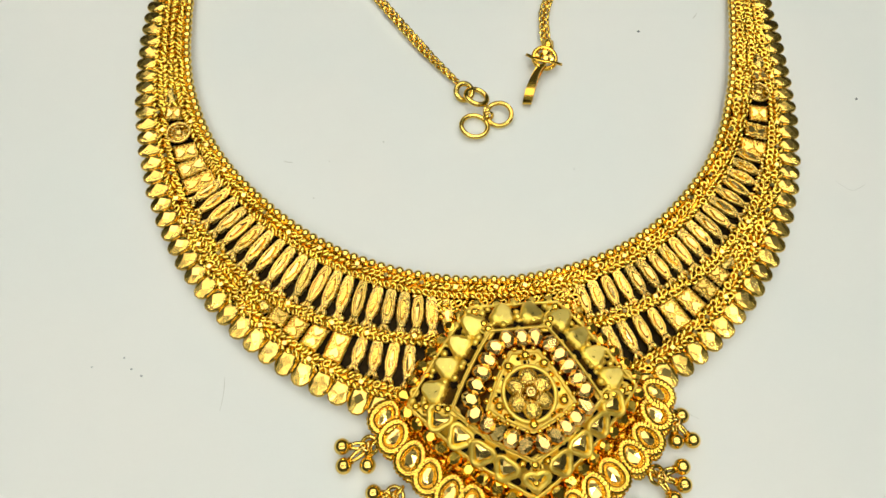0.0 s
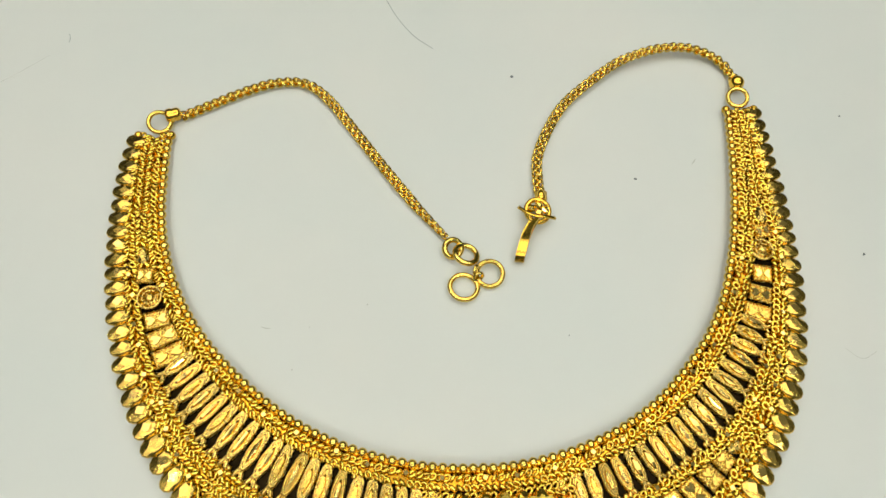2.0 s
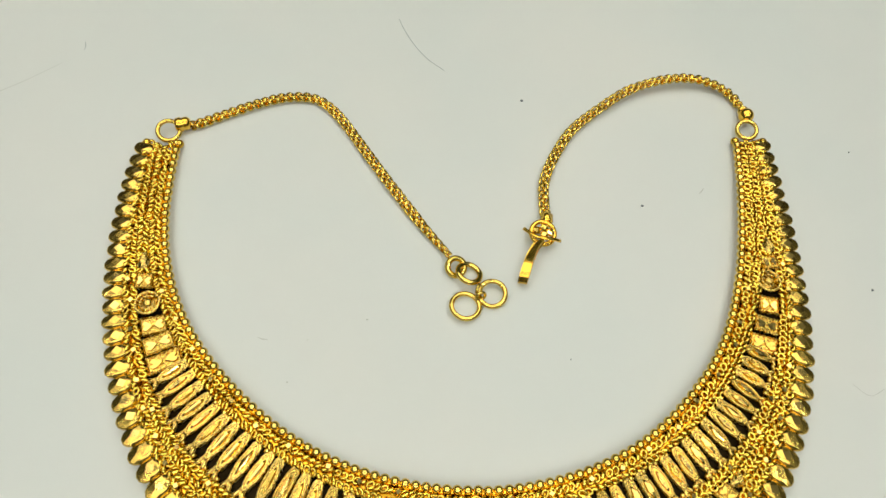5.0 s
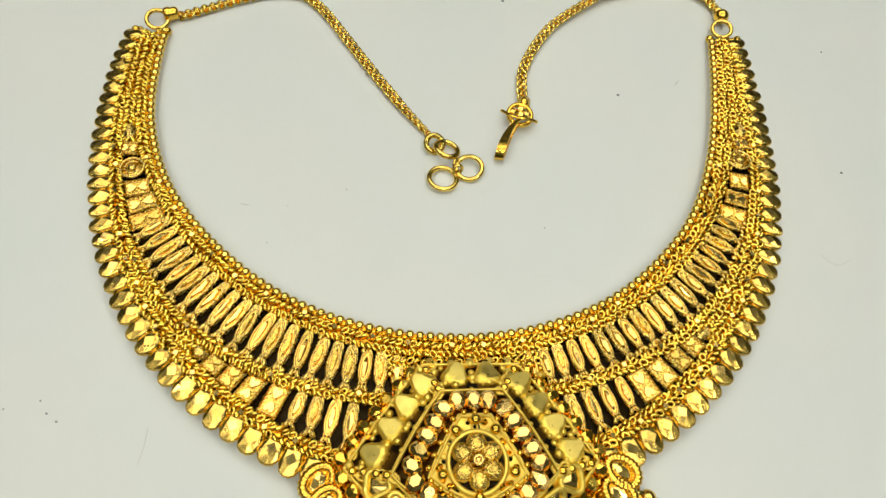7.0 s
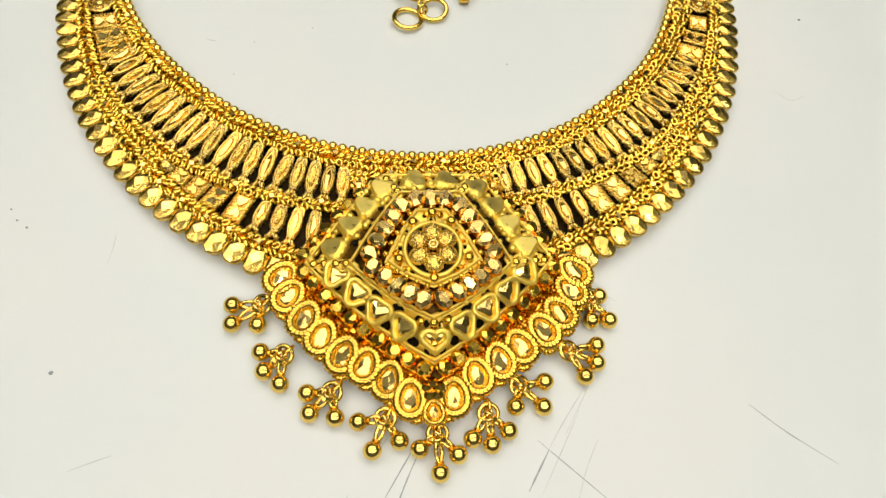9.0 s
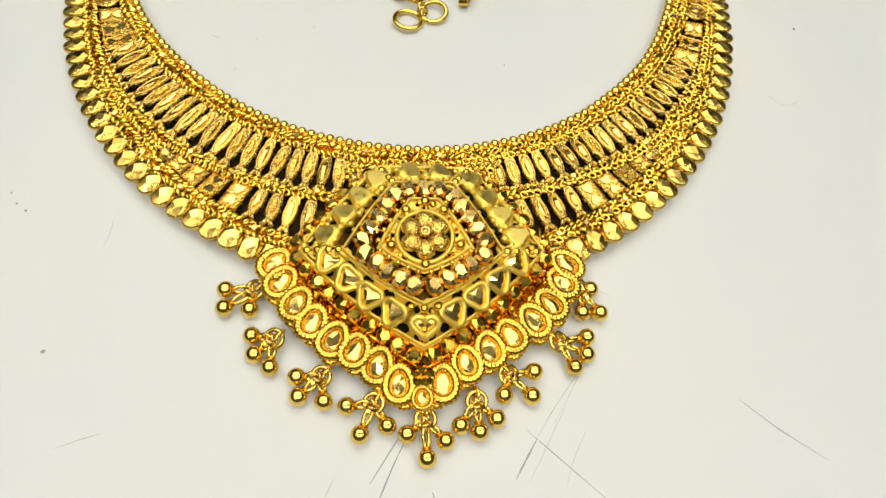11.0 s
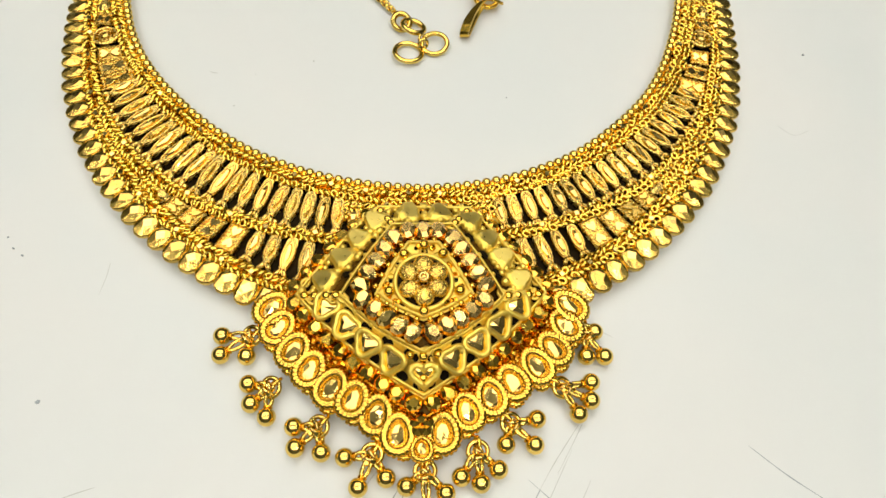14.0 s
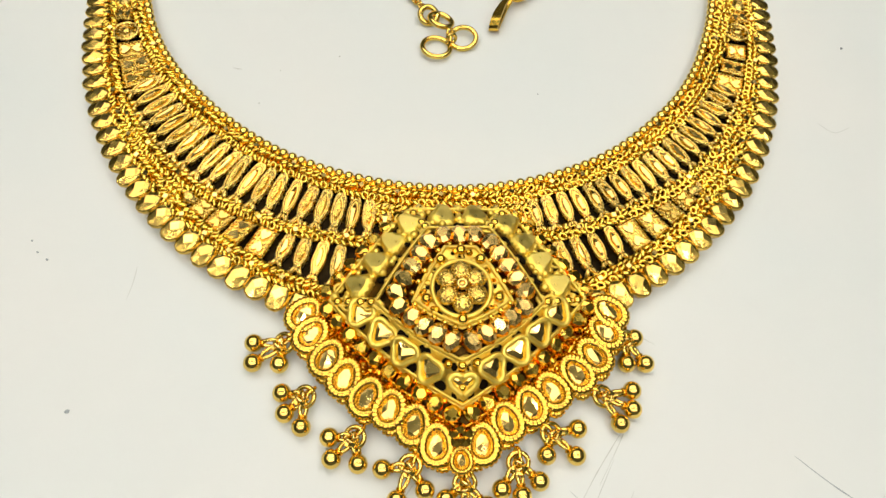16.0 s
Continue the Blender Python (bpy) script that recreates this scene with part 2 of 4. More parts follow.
# added close in, where a dark figure would be reflected
slab("wall_south", -0.95, 0.95, -0.69, -0.66, -0.025, HIGH, WALL, "unseen wall set close in front of the tabletop, dark for reflections in the gold", "wall")
slab("wall_east", 0.95, 0.98, -0.66, 0.95, -0.025, HIGH, WALL, "unseen wall at the side, dark for reflections in the gold", "wall")
slab("wall_west", -0.98, -0.95, -0.66, 0.95, -0.025, HIGH, WALL, "unseen wall at the side, dark for reflections in the gold", "wall")


def ceiling_light(x, y, wx, wy):
    """A lit panel in a thin frame, hung under the ceiling."""
    lamp = tagged(new("ceiling_light"), "lit white ceiling panel in a grey frame", "ceiling light", "lights of the room")
    lamp.location = (x, y, HIGH)
    bm = bmesh.new()
    hx, hy = wx * 500, wy * 500
    for a in ((-hx - 10, hx + 10, hy, hy + 10), (-hx - 10, hx + 10, -hy - 10, -hy), (-hx - 10, -hx, -hy, hy), (hx, hx + 10, -hy, hy)):
        block(*a, -18, 0, bm)
    piece("lamp_frame", finish(bm, "lamp_frame", STEEL, False), lamp)
    piece("diffuser", finish(block(-hx, hx, -hy, hy, -15, -2), "diffuser", DIFFUSER, False), lamp)


for spec in LIGHTS:
    ceiling_light(*spec)


def downlight(x, y):
    """An unseen round ceiling spot added for sparkle on the gold: a rim and a lit disc."""
    lamp = tagged(new("downlight"), "unseen small round lit ceiling spot with a grey rim, added for sparkle", "downlight", "spotlights in the ceiling")
    lamp.location = (x, y, HIGH)
    piece("rim", finish(tube(oval(36, 36, 24, -5), 5, 8, True), "rim", STEEL), lamp)
    bm = bmesh.new()
    plate(oval_xy(33, 20), -6, -1, bm, 1)
    piece("lit_disc", finish(bm, "lit_disc", SPOT_GLASS, False), lamp)


for x, y in SPARKLE_SPOTS:
    downlight(x, y)


# ---- marks on the board ----
def mark(name, ctrl, width, mat, label, category="scratch"):
    """A thin scratch filled with grime, a hair's breadth proud of the board."""
    pts = spline([(x + OX, y, 0) for x, y in ctrl], 1.0)
    n = len(pts)
    bm = bmesh.new()
    rows = []
    for i, p in enumerate(pts):
        a, b = pts[max(0, i - 1)], pts[min(n - 1, i + 1)]
        t = (b - a).normalized()
        s = Vector((-t.y, t.x, 0))
        w = width * (0.25 + 0.75 * math.sin(math.pi * (i + 0.5) / n)) * rng.uniform(0.55, 1.2) / 2
        rows.append([bm.verts.new(p + s * w + Vector((0, 0, 0.004))), bm.verts.new(p + Vector((0, 0, 0.03))), bm.verts.new(p - s * w + Vector((0, 0, 0.004)))])
    for a, b in zip(rows, rows[1:]):
        for k in range(2):
            bm.faces.new((a[k], a[k + 1], b[k + 1], b[k]))
    ob = piece(name, finish(bm, name, mat, False), tabletop, None, label)
    return ob


mark("scratch", ((13.2, -16.8), (14.9, -14.1), (16.9, -11.0)), 0.36, INK, "dark scratch")
mark("scratch", ((16.7, -11.2), (19.7, -6.9), (24.0, -1.4)), 0.16, FAINT, "faint scratch")
mark("scratch", ((19.7, -8.9), (23.5, -3.0), (27.0, 2.9)), 0.12, FAINT, "faint scratch")
mark("scratch", ((15.2, -17.2), (18.6, -11.6), (22.4, -5.2)), 0.11, FAINT, "faint scratch")
mark("scratch", ((20.4, -18.2), (22.2, -14.0), (24.6, -9.8)), 0.11, FAINT, "faint scratch")
mark("scratch", ((-7.9, -16.8), (-5.6, -13.2), (-3.4, -9.8)), 0.22, INK, "faint scratch")
mark("scratch", ((-7.2, -20.4), (-4.5, -14.2), (-2.1, -9.5)), 0.26, INK, "dark scratch")
mark("scratch", ((-9.8, -11.6), (-8.2, -9.4), (-6.4, -7.0)), 0.11, FAINT, "faint scratch")
mark("scratch", ((49.6, -5.5), (54.6, -10.2), (61.2, -15.3)), 0.19, INK, "dark scratch")
mark("scratch", ((-52.6, -10.6), (-49.5, -9.5), (-46.6, -8.6)), 0.16, FAINT, "faint scratch")
mark("scratch", ((15.4, -9.5), (21.8, -15.7), (28.0, -21.7)), 0.17, INK, "faint scratch")
mark("scratch", ((-14.9, -20.0), (-14.0, -18.0), (-13.0, -15.8)), 0.15, FAINT, "faint scratch")
mark("scratch", ((1.0, -18.2), (1.2, -19.0), (1.4, -19.8)), 0.25, INK, "short dark scratch")
mark("scratch", ((-40.2, 71.4), (-39.3, 71.0), (-38.4, 70.9)), 0.17, FAINT, "faint short scratch")
mark("scratch", ((52.4, 101.0), (53.0, 101.6), (53.7, 102.4)), 0.28, FAINT, "faint short scratch")
mark("scratch", ((27.5, 15.5), (29.6, 14.0), (31.8, 12.6)), 0.14, FAINT, "faint scratch")
mark("scratch", ((72.0, 57.2), (74.6, 54.8), (78.0, 56.0)), 0.11, FAINT, "short curved scratch")
mark("scratch", ((-84.4, 147.2), (-84.0, 145.8), (-84.2, 144.6)), 0.22, INK, "short dark scratch")
mark("scratch", ((-108.0, 128.0), (-97.0, 134.5), (-88.0, 141.0)), 0.12, FAINT, "faint scratch")
mark("scratch", ((-52.0, 22.0), (-51.4, 25.0), (-51.2, 28.0)), 0.14, FAINT, "faint scratch")


def speck(x, y, size, seed, mat):
    r = random.Random(seed)
    pts = [((r.uniform(0.5, 1.1)) * size * math.cos(a), (r.uniform(0.4, 1.0)) * size * math.sin(a), z)
           for z in (0, 0.12) for a in (0, 0.9, 1.9, 2.9, 3.8, 4.8, 5.6)] + [(0, 0, 0.22)]
    ob = new("dust_speck", finish(hull(pts), "dust_speck", mat, False))
    ob.matrix_basis = place(x + OX, y, 0, 0, 0, r.uniform(0, 360))
    tagged(ob, "tiny grey dust speck lying on the tabletop", "dust speck", "specks on the tabletop")


SPECKS = ((16.4, 127.7, 0.42), (39.1, 98.3, 0.42), (90.0, 111.2, 0.24), (83.0, 76.6, 0.34), (-19.8, 74.2, 0.2), (-34.4, 62.4, 0.18),
          (-57.4, 4.2, 0.42), (-74.5, 32.0, 0.2), (-69.0, 33.2, 0.22), (-67.6, 31.0, 0.24), (-65.8, 29.6, 0.27), (-31.0, 70.5, 0.13), (18.5, 64.5, 0.15))
for k, (x, y, s) in enumerate(SPECKS):
    speck(x, y, s, k, FAINT if -40 < x < -15 else INK if x < -50 else DUST)

hair = new("hair", finish(tube(spline([(-10.9 + OX, 154, 0.05), (-10.2 + OX, 151.5, 0.05), (-8.0 + OX, 146.2, 0.05), (-4.9 + OX, 141.1, 0.05), (-1.0 + OX, 137.2, 0.05)], 1.2), 0.055, 5), "hair", HAIR))
tagged(hair, "thin grey hair lying on the tabletop", "hair")

# ---- the necklace ----
necklace = tagged(new("necklace"), "ornate yellow gold bridal necklace lying flat on the tabletop, clasp undone", "necklace")
necklace.location = (OX * MM, 0, 0)

# the collar's lines, as radii round (0, 90) by the angle from straight down
CY = 90.0
LINES = {
    "inner": (48.831, 0.709, 5.902, -1.066, -1.69, 0.314, 0.35),
    "panel_in": (52.898, 0.836, 4.735, -0.221, -1.253, -0.039, 0.409),
    "panel_out": (59.423, -0.466, 10.843, 0.207, -7.825, 0.02, 1.716),
    "petal": (73.339, 0.015, -6.711, -0.384, 1.271, 0.178, 0.125),
    "outer": (77.452, 0.526, -7.544, -0.863, 1.916, 0.255, -0.024),
}
ENDS = (-112.0, 109.6)


def rad(line, a):
    r = sum(c * a ** k for k, c in enumerate(LINES[line]))
    if line == "inner":
        r -= (0.85 if a > 0 else 1.0 + 0.5 * math.sin(min(math.pi, -a * 2.2)) ** 2) * max(0.0, 1 - (a / 1.75) ** 4)
        r -= 0.7 * math.exp(-((a + 1.02) / 0.27) ** 2) + 0.45 * math.exp(-((a - 0.88) / 0.2) ** 2) + 0.55 * min(1.0, max(0.0, (a - 1.0) / 0.3)) + 0.4 * min(1.0, max(0.0, (-a - 1.6) / 0.2))
    if line == "outer":
        r += 0.35 - 0.6 * min(1.0, max(0.0, (abs(a) - 1.1) / 0.35))
    return r


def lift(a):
    """How far the collar's layers are raised off the table to fit the camera's view: most at the front, hardly at the
    ends.
    """
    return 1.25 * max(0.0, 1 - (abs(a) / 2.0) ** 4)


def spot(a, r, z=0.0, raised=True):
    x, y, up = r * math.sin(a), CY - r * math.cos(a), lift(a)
    # x and y slide towards the eye's foot to fit the camera's view
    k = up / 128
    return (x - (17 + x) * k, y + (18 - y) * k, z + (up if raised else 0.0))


def spin(a):
    """Turn that lays a piece's y axis outward at the angle a."""
    return math.degrees(a) + 180


def stations(line, a0, a1, step, offset=0.0):
    """Angles at even steps of length along a line of the collar."""
    out, a, gone = [], radians(a0), 0.0
    d = radians(0.1)
    last = Vector(spot(a, rad(line, a) + offset))
    out.append(a)
    while a < radians(a1):
        a += d
        p = Vector(spot(a, rad(line, a) + offset))
        gone += (p - last).length
        last = p
        if gone >= step:
            out.append(a)
            gone = 0.0
    return out


def strip_sheet(fa, fb, a0, a1, z0, z1, name, mat, parent, label="", grounded=False):
    """A thin curved sheet between two lines of the collar."""
    bm = bmesh.new()
    rows = []
    n = max(6, round((a1 - a0) / 2))
    for i in range(n + 1):
        a = radians(a0 + (a1 - a0) * i / n)
        ra, rb = fa(a), fb(a)
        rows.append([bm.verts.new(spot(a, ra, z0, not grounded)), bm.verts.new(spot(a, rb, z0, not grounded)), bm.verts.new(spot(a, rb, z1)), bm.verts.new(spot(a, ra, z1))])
    for a, b in zip(rows, rows[1:]):
        for k in range(4):
            bm.faces.new((a[k], a[(k + 1) % 4], b[(k + 1) % 4], b[k]))
    bm.faces.new(rows[0])
    bm.faces.new(rows[-1][::-1])
    return piece(name, finish(bm, name, mat, False), parent, None, label)


# a short bent grain of wire, the visible half of a link
def grain_template(length, radius, arch, n=6, sides=6):
    v, f = [], []
    for i in range(n):
        t = i / (n - 1) * 2 - 1
        r = radius * (1 - 0.55 * abs(t) ** 3)
        for k in range(sides):
            b = 2 * math.pi * (k + 0.5) / sides
            v.append((r * math.cos(b) + 0.10 * math.cos(t * 1.5), t * length / 2, arch * math.cos(t * math.pi / 2) + 0.7 * r * math.sin(b)))
    for i in range(n - 1):
        for k in range(sides):
            f.append((i * sides + k, (i + 1) * sides + k, (i + 1) * sides + (k + 1) % sides, i * sides + (k + 1) % sides))
    return np.array(v), np.array(f)


LINK_V, LINK_F = grain_template(1.7, 0.44, 0.22)


def ring_template(rx, ry, radius, n=10, sides=5):
    v, f = [], []
    for i in range(n):
        t = 2 * math.pi * i / n
        for k in range(sides):
            b = 2 * math.pi * k / sides
            w = radius * math.cos(b)
            v.append(((rx + w) * math.cos(t), (ry + w) * math.sin(t), radius * math.sin(b)))
    for i in range(n):
        for k in range(sides):
            j = (i + 1) % n
            f.append((i * sides + k, j * sides + k, j * sides + (k + 1) % sides, i * sides + (k + 1) % sides))
    return np.array(v), np.array(f)


CURL_V, CURL_F = ring_template(0.5, 0.68, 0.32)


def woven(name, fa, fb, a0, a1, z, parent, label="woven gold mesh of tiny links"):
    """Rows of small slanting links braided side by side between two lines of the collar."""
    vs, fs, count = [], [], 0
    a = radians(a0)
    while a < radians(a1):
        ra, rb = fa(a), fb(a)
        n = max(2, 2 * round((rb - ra) / 2.5))
        for k in range(n):
            r = ra + (rb - ra) * (k + 0.5) / n
            a2 = a + ((0.3 if k % 4 > 1 else 0.0) + rng.uniform(-0.08, 0.08)) / r
            lean = (46 if k % 2 else -46) + rng.uniform(-12, 12)
            m = pose(0, 0, 0, 0, 0, spin(a2)) @ pose(0, 0, 0, rng.uniform(-6, 6), rng.uniform(-10, 10), lean)
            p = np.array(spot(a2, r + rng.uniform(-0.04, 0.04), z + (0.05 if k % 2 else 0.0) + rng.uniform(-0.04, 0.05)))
            if p[1] > (116.2 if p[0] < 0 else 113.8):
                continue
            curl = rng.random() < 0.7
            tv, tf = (CURL_V, CURL_F) if curl else (LINK_V, LINK_F)
            if curl:
                m = m @ pose(0, 0, 0, 0, rng.uniform(12, 40), 0)
            vs.append(tv @ np.array(m.to_3x3()).T + p)
            fs.append(tf + count)
            count += len(tv)
        a += 1.22 / ((ra + rb) / 2)
    me = bpy.data.meshes.new(name)
    me.from_pydata((np.vstack(vs) * MM).tolist(), [], np.vstack(fs).tolist(), shade_flat=False)
    me.materials.append(GOLD_LINK)
    me.update()
    return tagged(piece(name, me, parent, None, label), kind="stuff")


F = {k: (lambda a, k=k: rad(k, a)) for k in LINES}
F["low_in"] = lambda a: rad("panel_out", a) + 2.15
F["low_out"] = lambda a: rad("petal", a) - 2.5
F["rim"] = lambda a: rad("petal", a) + 0.55
after_beads = lambda a: rad("inner", a) + 1.75

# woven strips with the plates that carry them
base = strip_sheet(after_beads, F["petal"], ENDS[0], ENDS[1], 0.05, 0.55, "collar_backing", BACK, necklace, "backing of the collar, coloured dark for the shade in its gaps", True)
woven("woven_strip", after_beads, F["panel_in"], -85, 84, 1.6, necklace)
woven("woven_strip", F["panel_in"], lambda a: rad("panel_in", a) + 2.5, -13, 14.5, 1.6, necklace)
woven("woven_strip", F["panel_out"], F["rim"], -85, -42, 1.6, necklace)
woven("woven_strip", F["panel_out"], F["rim"], 43, 84, 1.6, necklace)
woven("woven_strip", F["panel_out"], F["low_in"], -42, 43, 1.6, necklace)
woven("woven_strip", F["low_out"], F["rim"], -42, 43, 1.6, necklace)
woven("woven_strip", after_beads, F["rim"], ENDS[0] - 3, -85, 1.6, necklace)
woven("woven_strip", after_beads, F["rim"], 84, ENDS[1] + 3, 1.6, necklace)
# cores are deep orange to paint shade between the links
for fa, fb, a0, a1 in ((after_beads, F["panel_in"], -86, 85), (F["panel_out"], F["petal"], -86, -42), (F["panel_out"], F["petal"], 43, 85),
                       (F["panel_out"], F["low_in"], -42, 43), (F["low_out"], F["petal"], -42, 43), (after_beads, F["petal"], ENDS[0], -85), (after_beads, F["petal"], 84, ENDS[1])):
    strip_sheet(lambda a, f=fa: f(a) + 0.45, lambda a, f=fb: f(a) - 0.45, a0, a1, 0.63, 1.2, "strip_core", GOLD_RICH, necklace)

cut_link = finish(hull([(0.66 * math.cos(t), 0.66 * math.sin(t), 0.0) for t in np.arange(0, 6.2, math.pi / 3)] + [(0.5 * math.cos(t), 0.5 * math.sin(t), 0.42) for t in np.arange(0.3, 6.2, math.pi / 2)]), "cut_link", GOLD_FACET, False)
for line, off, lo, hi, pitch in (("inner", 2.5, -80, 80, 6.5), ("petal", -0.9, -84, -20, 5.2), ("petal", -0.9, 20, 84, 5.2), ("panel_out", 0.9, -60, -12, 8.0), ("panel_out", 0.9, 13, 60, 8.0)):
    for a in stations(line, lo, hi, pitch, off):
        a += rng.uniform(-0.02, 0.02)
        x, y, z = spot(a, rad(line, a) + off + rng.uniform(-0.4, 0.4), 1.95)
        piece("cut_link", cut_link, necklace, place(x, y, z, rng.uniform(-9, 9), rng.uniform(-9, 9), rng.uniform(0, 90)))

# beads along the inner edge
edging = piece("bead_edging", finish(tube([spot(radians(d), rad("inner", radians(d)) + 1.25, 1.0) for d in np.arange(ENDS[0], ENDS[1], 1.5)], 0.68, 8), "bead_edging", GOLD_RICH), necklace, None, "wire threaded with round gold beads")
bead_bm = ball_bm(0.92, 0, 14, 8)
bead_me = finish(bead_bm, "bead", GOLD_BALL)
for a in stations("inner", ENDS[0] - 1.6, ENDS[1] + 0.6, 1.74, 0.9):
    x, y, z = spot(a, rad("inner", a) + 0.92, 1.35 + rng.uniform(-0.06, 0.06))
    piece("bead", bead_me, edging, place(x, y, z, rng.uniform(0, 90), rng.uniform(0, 90), 0))


# petals along the outer edge
def petal_mesh(seed):
    """A rounded shield with a flat lozenge cut on top and slanting facets round it."""
    r = random.Random(seed)
    w, h = 1.64, 2.5
    pts = []
    for z, s in ((-1.1, 0.66), (0.0, 0.86), (0.5, 0.98), (0.9, 1.0), (1.2, 0.9)):
        for i in range(14):
            a = 2 * math.pi * i / 14
            c, q = math.cos(a), math.sin(a)
            x, y = w * math.copysign(abs(c) ** 0.9, c), h * math.copysign(abs(q) ** 0.95, q)
            if y < 0:
                x *= 1.0 - 0.10 * (y / h) ** 2
                y *= 0.92
            pts.append((x * s, y * s, z))
    k = r.uniform(0.9, 1.05)
    pts += [(0, 0.85 * k, 1.56), (0.86 * k, -0.1, 1.58), (0, -1.1, 1.6), (-0.86 * k, -0.1, 1.58)]
    pts += [(0.9, -1.3, 1.42), (-0.9, -1.3, 1.42), (0.8, 1.0, 1.34), (-0.8, 1.0, 1.34), (1.2, -0.3, 1.4), (-1.2, -0.3, 1.4)]
    me = finish(hull(pts), "petal", GOLD_PETAL, True)
    me.materials.append(GOLD_FACET)
    for f in me.polygons:
        if f.normal.z > 0.93:
            f.use_smooth = False
            f.material_index = 1 if f.normal.z > 0.985 and seed % 3 < 2 else 0
    return me


PETALS = [petal_mesh(k) for k in range(6)]
border = piece("petal_border", finish(tube([spot(radians(d), rad("petal", radians(d)) + 0.5, 0.8) for d in np.arange(ENDS[0] + 1, ENDS[1] - 0.5, 1.5)], 0.5, 6), "petal_border", GOLD_RICH), necklace, None, "wire carrying a row of faceted petals")
def petal_step(a):
    """Petals grow from the ends of the collar towards the pendant."""
    return 3.05 + 0.72 * min(1.0, max(0.0, 1 - (math.degrees(abs(a)) - 22) / 62))


for lo, hi in ((-110.6, -19.0), (18.5, 108.4)):
    a = radians(lo)
    while a < radians(hi):
        step, r1 = petal_step(a), rad("outer", a)
        wide = step / 3.05
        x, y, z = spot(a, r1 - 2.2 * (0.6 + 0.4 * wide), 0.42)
        m = place(x, y, z, rng.uniform(-6, 4), rng.uniform(-5, 5), spin(a) + rng.uniform(-6, 6)) @ Matrix.Diagonal((wide * rng.uniform(0.95, 1.03), (0.6 + 0.4 * wide) * rng.uniform(0.95, 1.05), 1.05, 1))
        piece("petal", rng.choice(PETALS), border, m)
        a += step / (r1 - 2.2)


# plaques of the panels; y runs outward
def fish_mesh(seed):
    """A pointed oval plaque: rim, raised inner oval with cut facets, waist and split tail."""
    r = random.Random(seed)
    bm = bmesh.new()
    half = ((-3.45, 0.55), (-2.95, 0.84), (-2.0, 1.02), (-1.0, 1.12), (0.0, 1.12), (0.9, 1.0), (1.7, 0.72), (2.25, 0.56), (2.75, 0.86), (3.3, 1.2))
    half = [(y, w * 1.05 * r.uniform(0.94, 1.06)) for y, w in half]
    outline = [(w, y) for y, w in half] + [(0.42, 3.35), (0.0, 2.75), (-0.42, 3.35)] + [(-w, y) for y, w in half[::-1]]
    plate(outline, 0.0, 0.82, bm, 0.18)
    flat = len(bm.faces)
    leaf = [(0.94 * math.copysign(abs(math.cos(t)) ** 1.25, math.cos(t)), -0.45 + 2.5 * math.sin(t)) for t in [2 * math.pi * i / 24 for i in range(24)]]
    tube([(x, y, 0.80) for x, y in leaf], 0.22, 8, True, bm)
    for sx in (-1, 1):
        tube([(sx * 0.15, 1.95, 0.72), (sx * 0.42, 2.5, 0.8), (sx * 0.86, 3.2, 0.78)], [0.22, 0.32, 0.4], 7, False, bm)
    smooth = len(bm.faces)
    inner = [(x * 0.62, (y + 0.45) * 0.76 - 0.45) for x, y in leaf]
    tops = []
    for k in range(5):
        y = -0.45 + (k - 2) * 0.62
        w = 0.46 * (1 - abs(k - 2) / 3.2)
        lift = 0.95 + r.uniform(0.0, 0.42)
        tops += [(-w + r.uniform(-0.08, 0.08), y, lift), (w + r.uniform(-0.08, 0.08), y + r.uniform(-0.1, 0.1), lift + r.uniform(-0.08, 0.08))]
    edge = len(bm.faces)
    hull([(x, y, 0.66) for x, y in inner] + [(x, y, 0.5) for x, y in inner] + tops, bm)
    me = finish(bm, "oval_plaque", GOLD_PETAL if seed % 3 == 1 else GOLD_MATT, False)
    me.materials.append((GOLD_FACET, GOLD_CUT, GOLD_HAMMER)[seed % 3])
    for f in me.polygons:
        if f.index >= edge:
            f.material_index = 1
        elif flat <= f.index < smooth:
            f.use_smooth = True
    return me


def box_mesh(seed, w=1.75, h=2.3):
    """A square plaque with a rim, a ribbed ground and two hearts set point to point."""
    bm = bmesh.new()
    block(-w, w, -h, h, 0, 0.6, bm)
    tube([(-w + 0.15, -h + 0.15, 0.7), (w - 0.15, -h + 0.15, 0.7), (w - 0.15, h - 0.15, 0.7), (-w + 0.15, h - 0.15, 0.7)], 0.24, 4, True, bm)
    for i in range(7):
        y = -h + 0.5 + i * (2 * h - 1.0) / 6
        for sx in (-1, 1):
            block(sx * w * 0.74 - 0.22, sx * w * 0.74 + 0.22, y - 0.09, y + 0.09, 0.55, 0.78, bm)
    edge = len(bm.faces)
    k = h / 2.3
    for sy in (-1, 1):
        pts = [(0, 0.06), (0.62, 0.62), (0.98, 1.15), (0.9, 1.6), (0.5, 1.82), (0, 1.5), (-0.5, 1.82), (-0.9, 1.6), (-0.98, 1.15), (-0.62, 0.62)]
        plate([(x * w / 1.75, sy * y * k) for x, y in pts], 0.5, 0.95 if (seed + sy) % 2 else 0.8, bm, 0.1)
    me = finish(bm, "square_plaque", GOLD_HAMMER, False)
    me.materials.append(GOLD_PETAL if seed == 2 else GOLD_FACET)
    for f in me.polygons:
        if f.index >= edge:
            f.material_index = 1
    return me


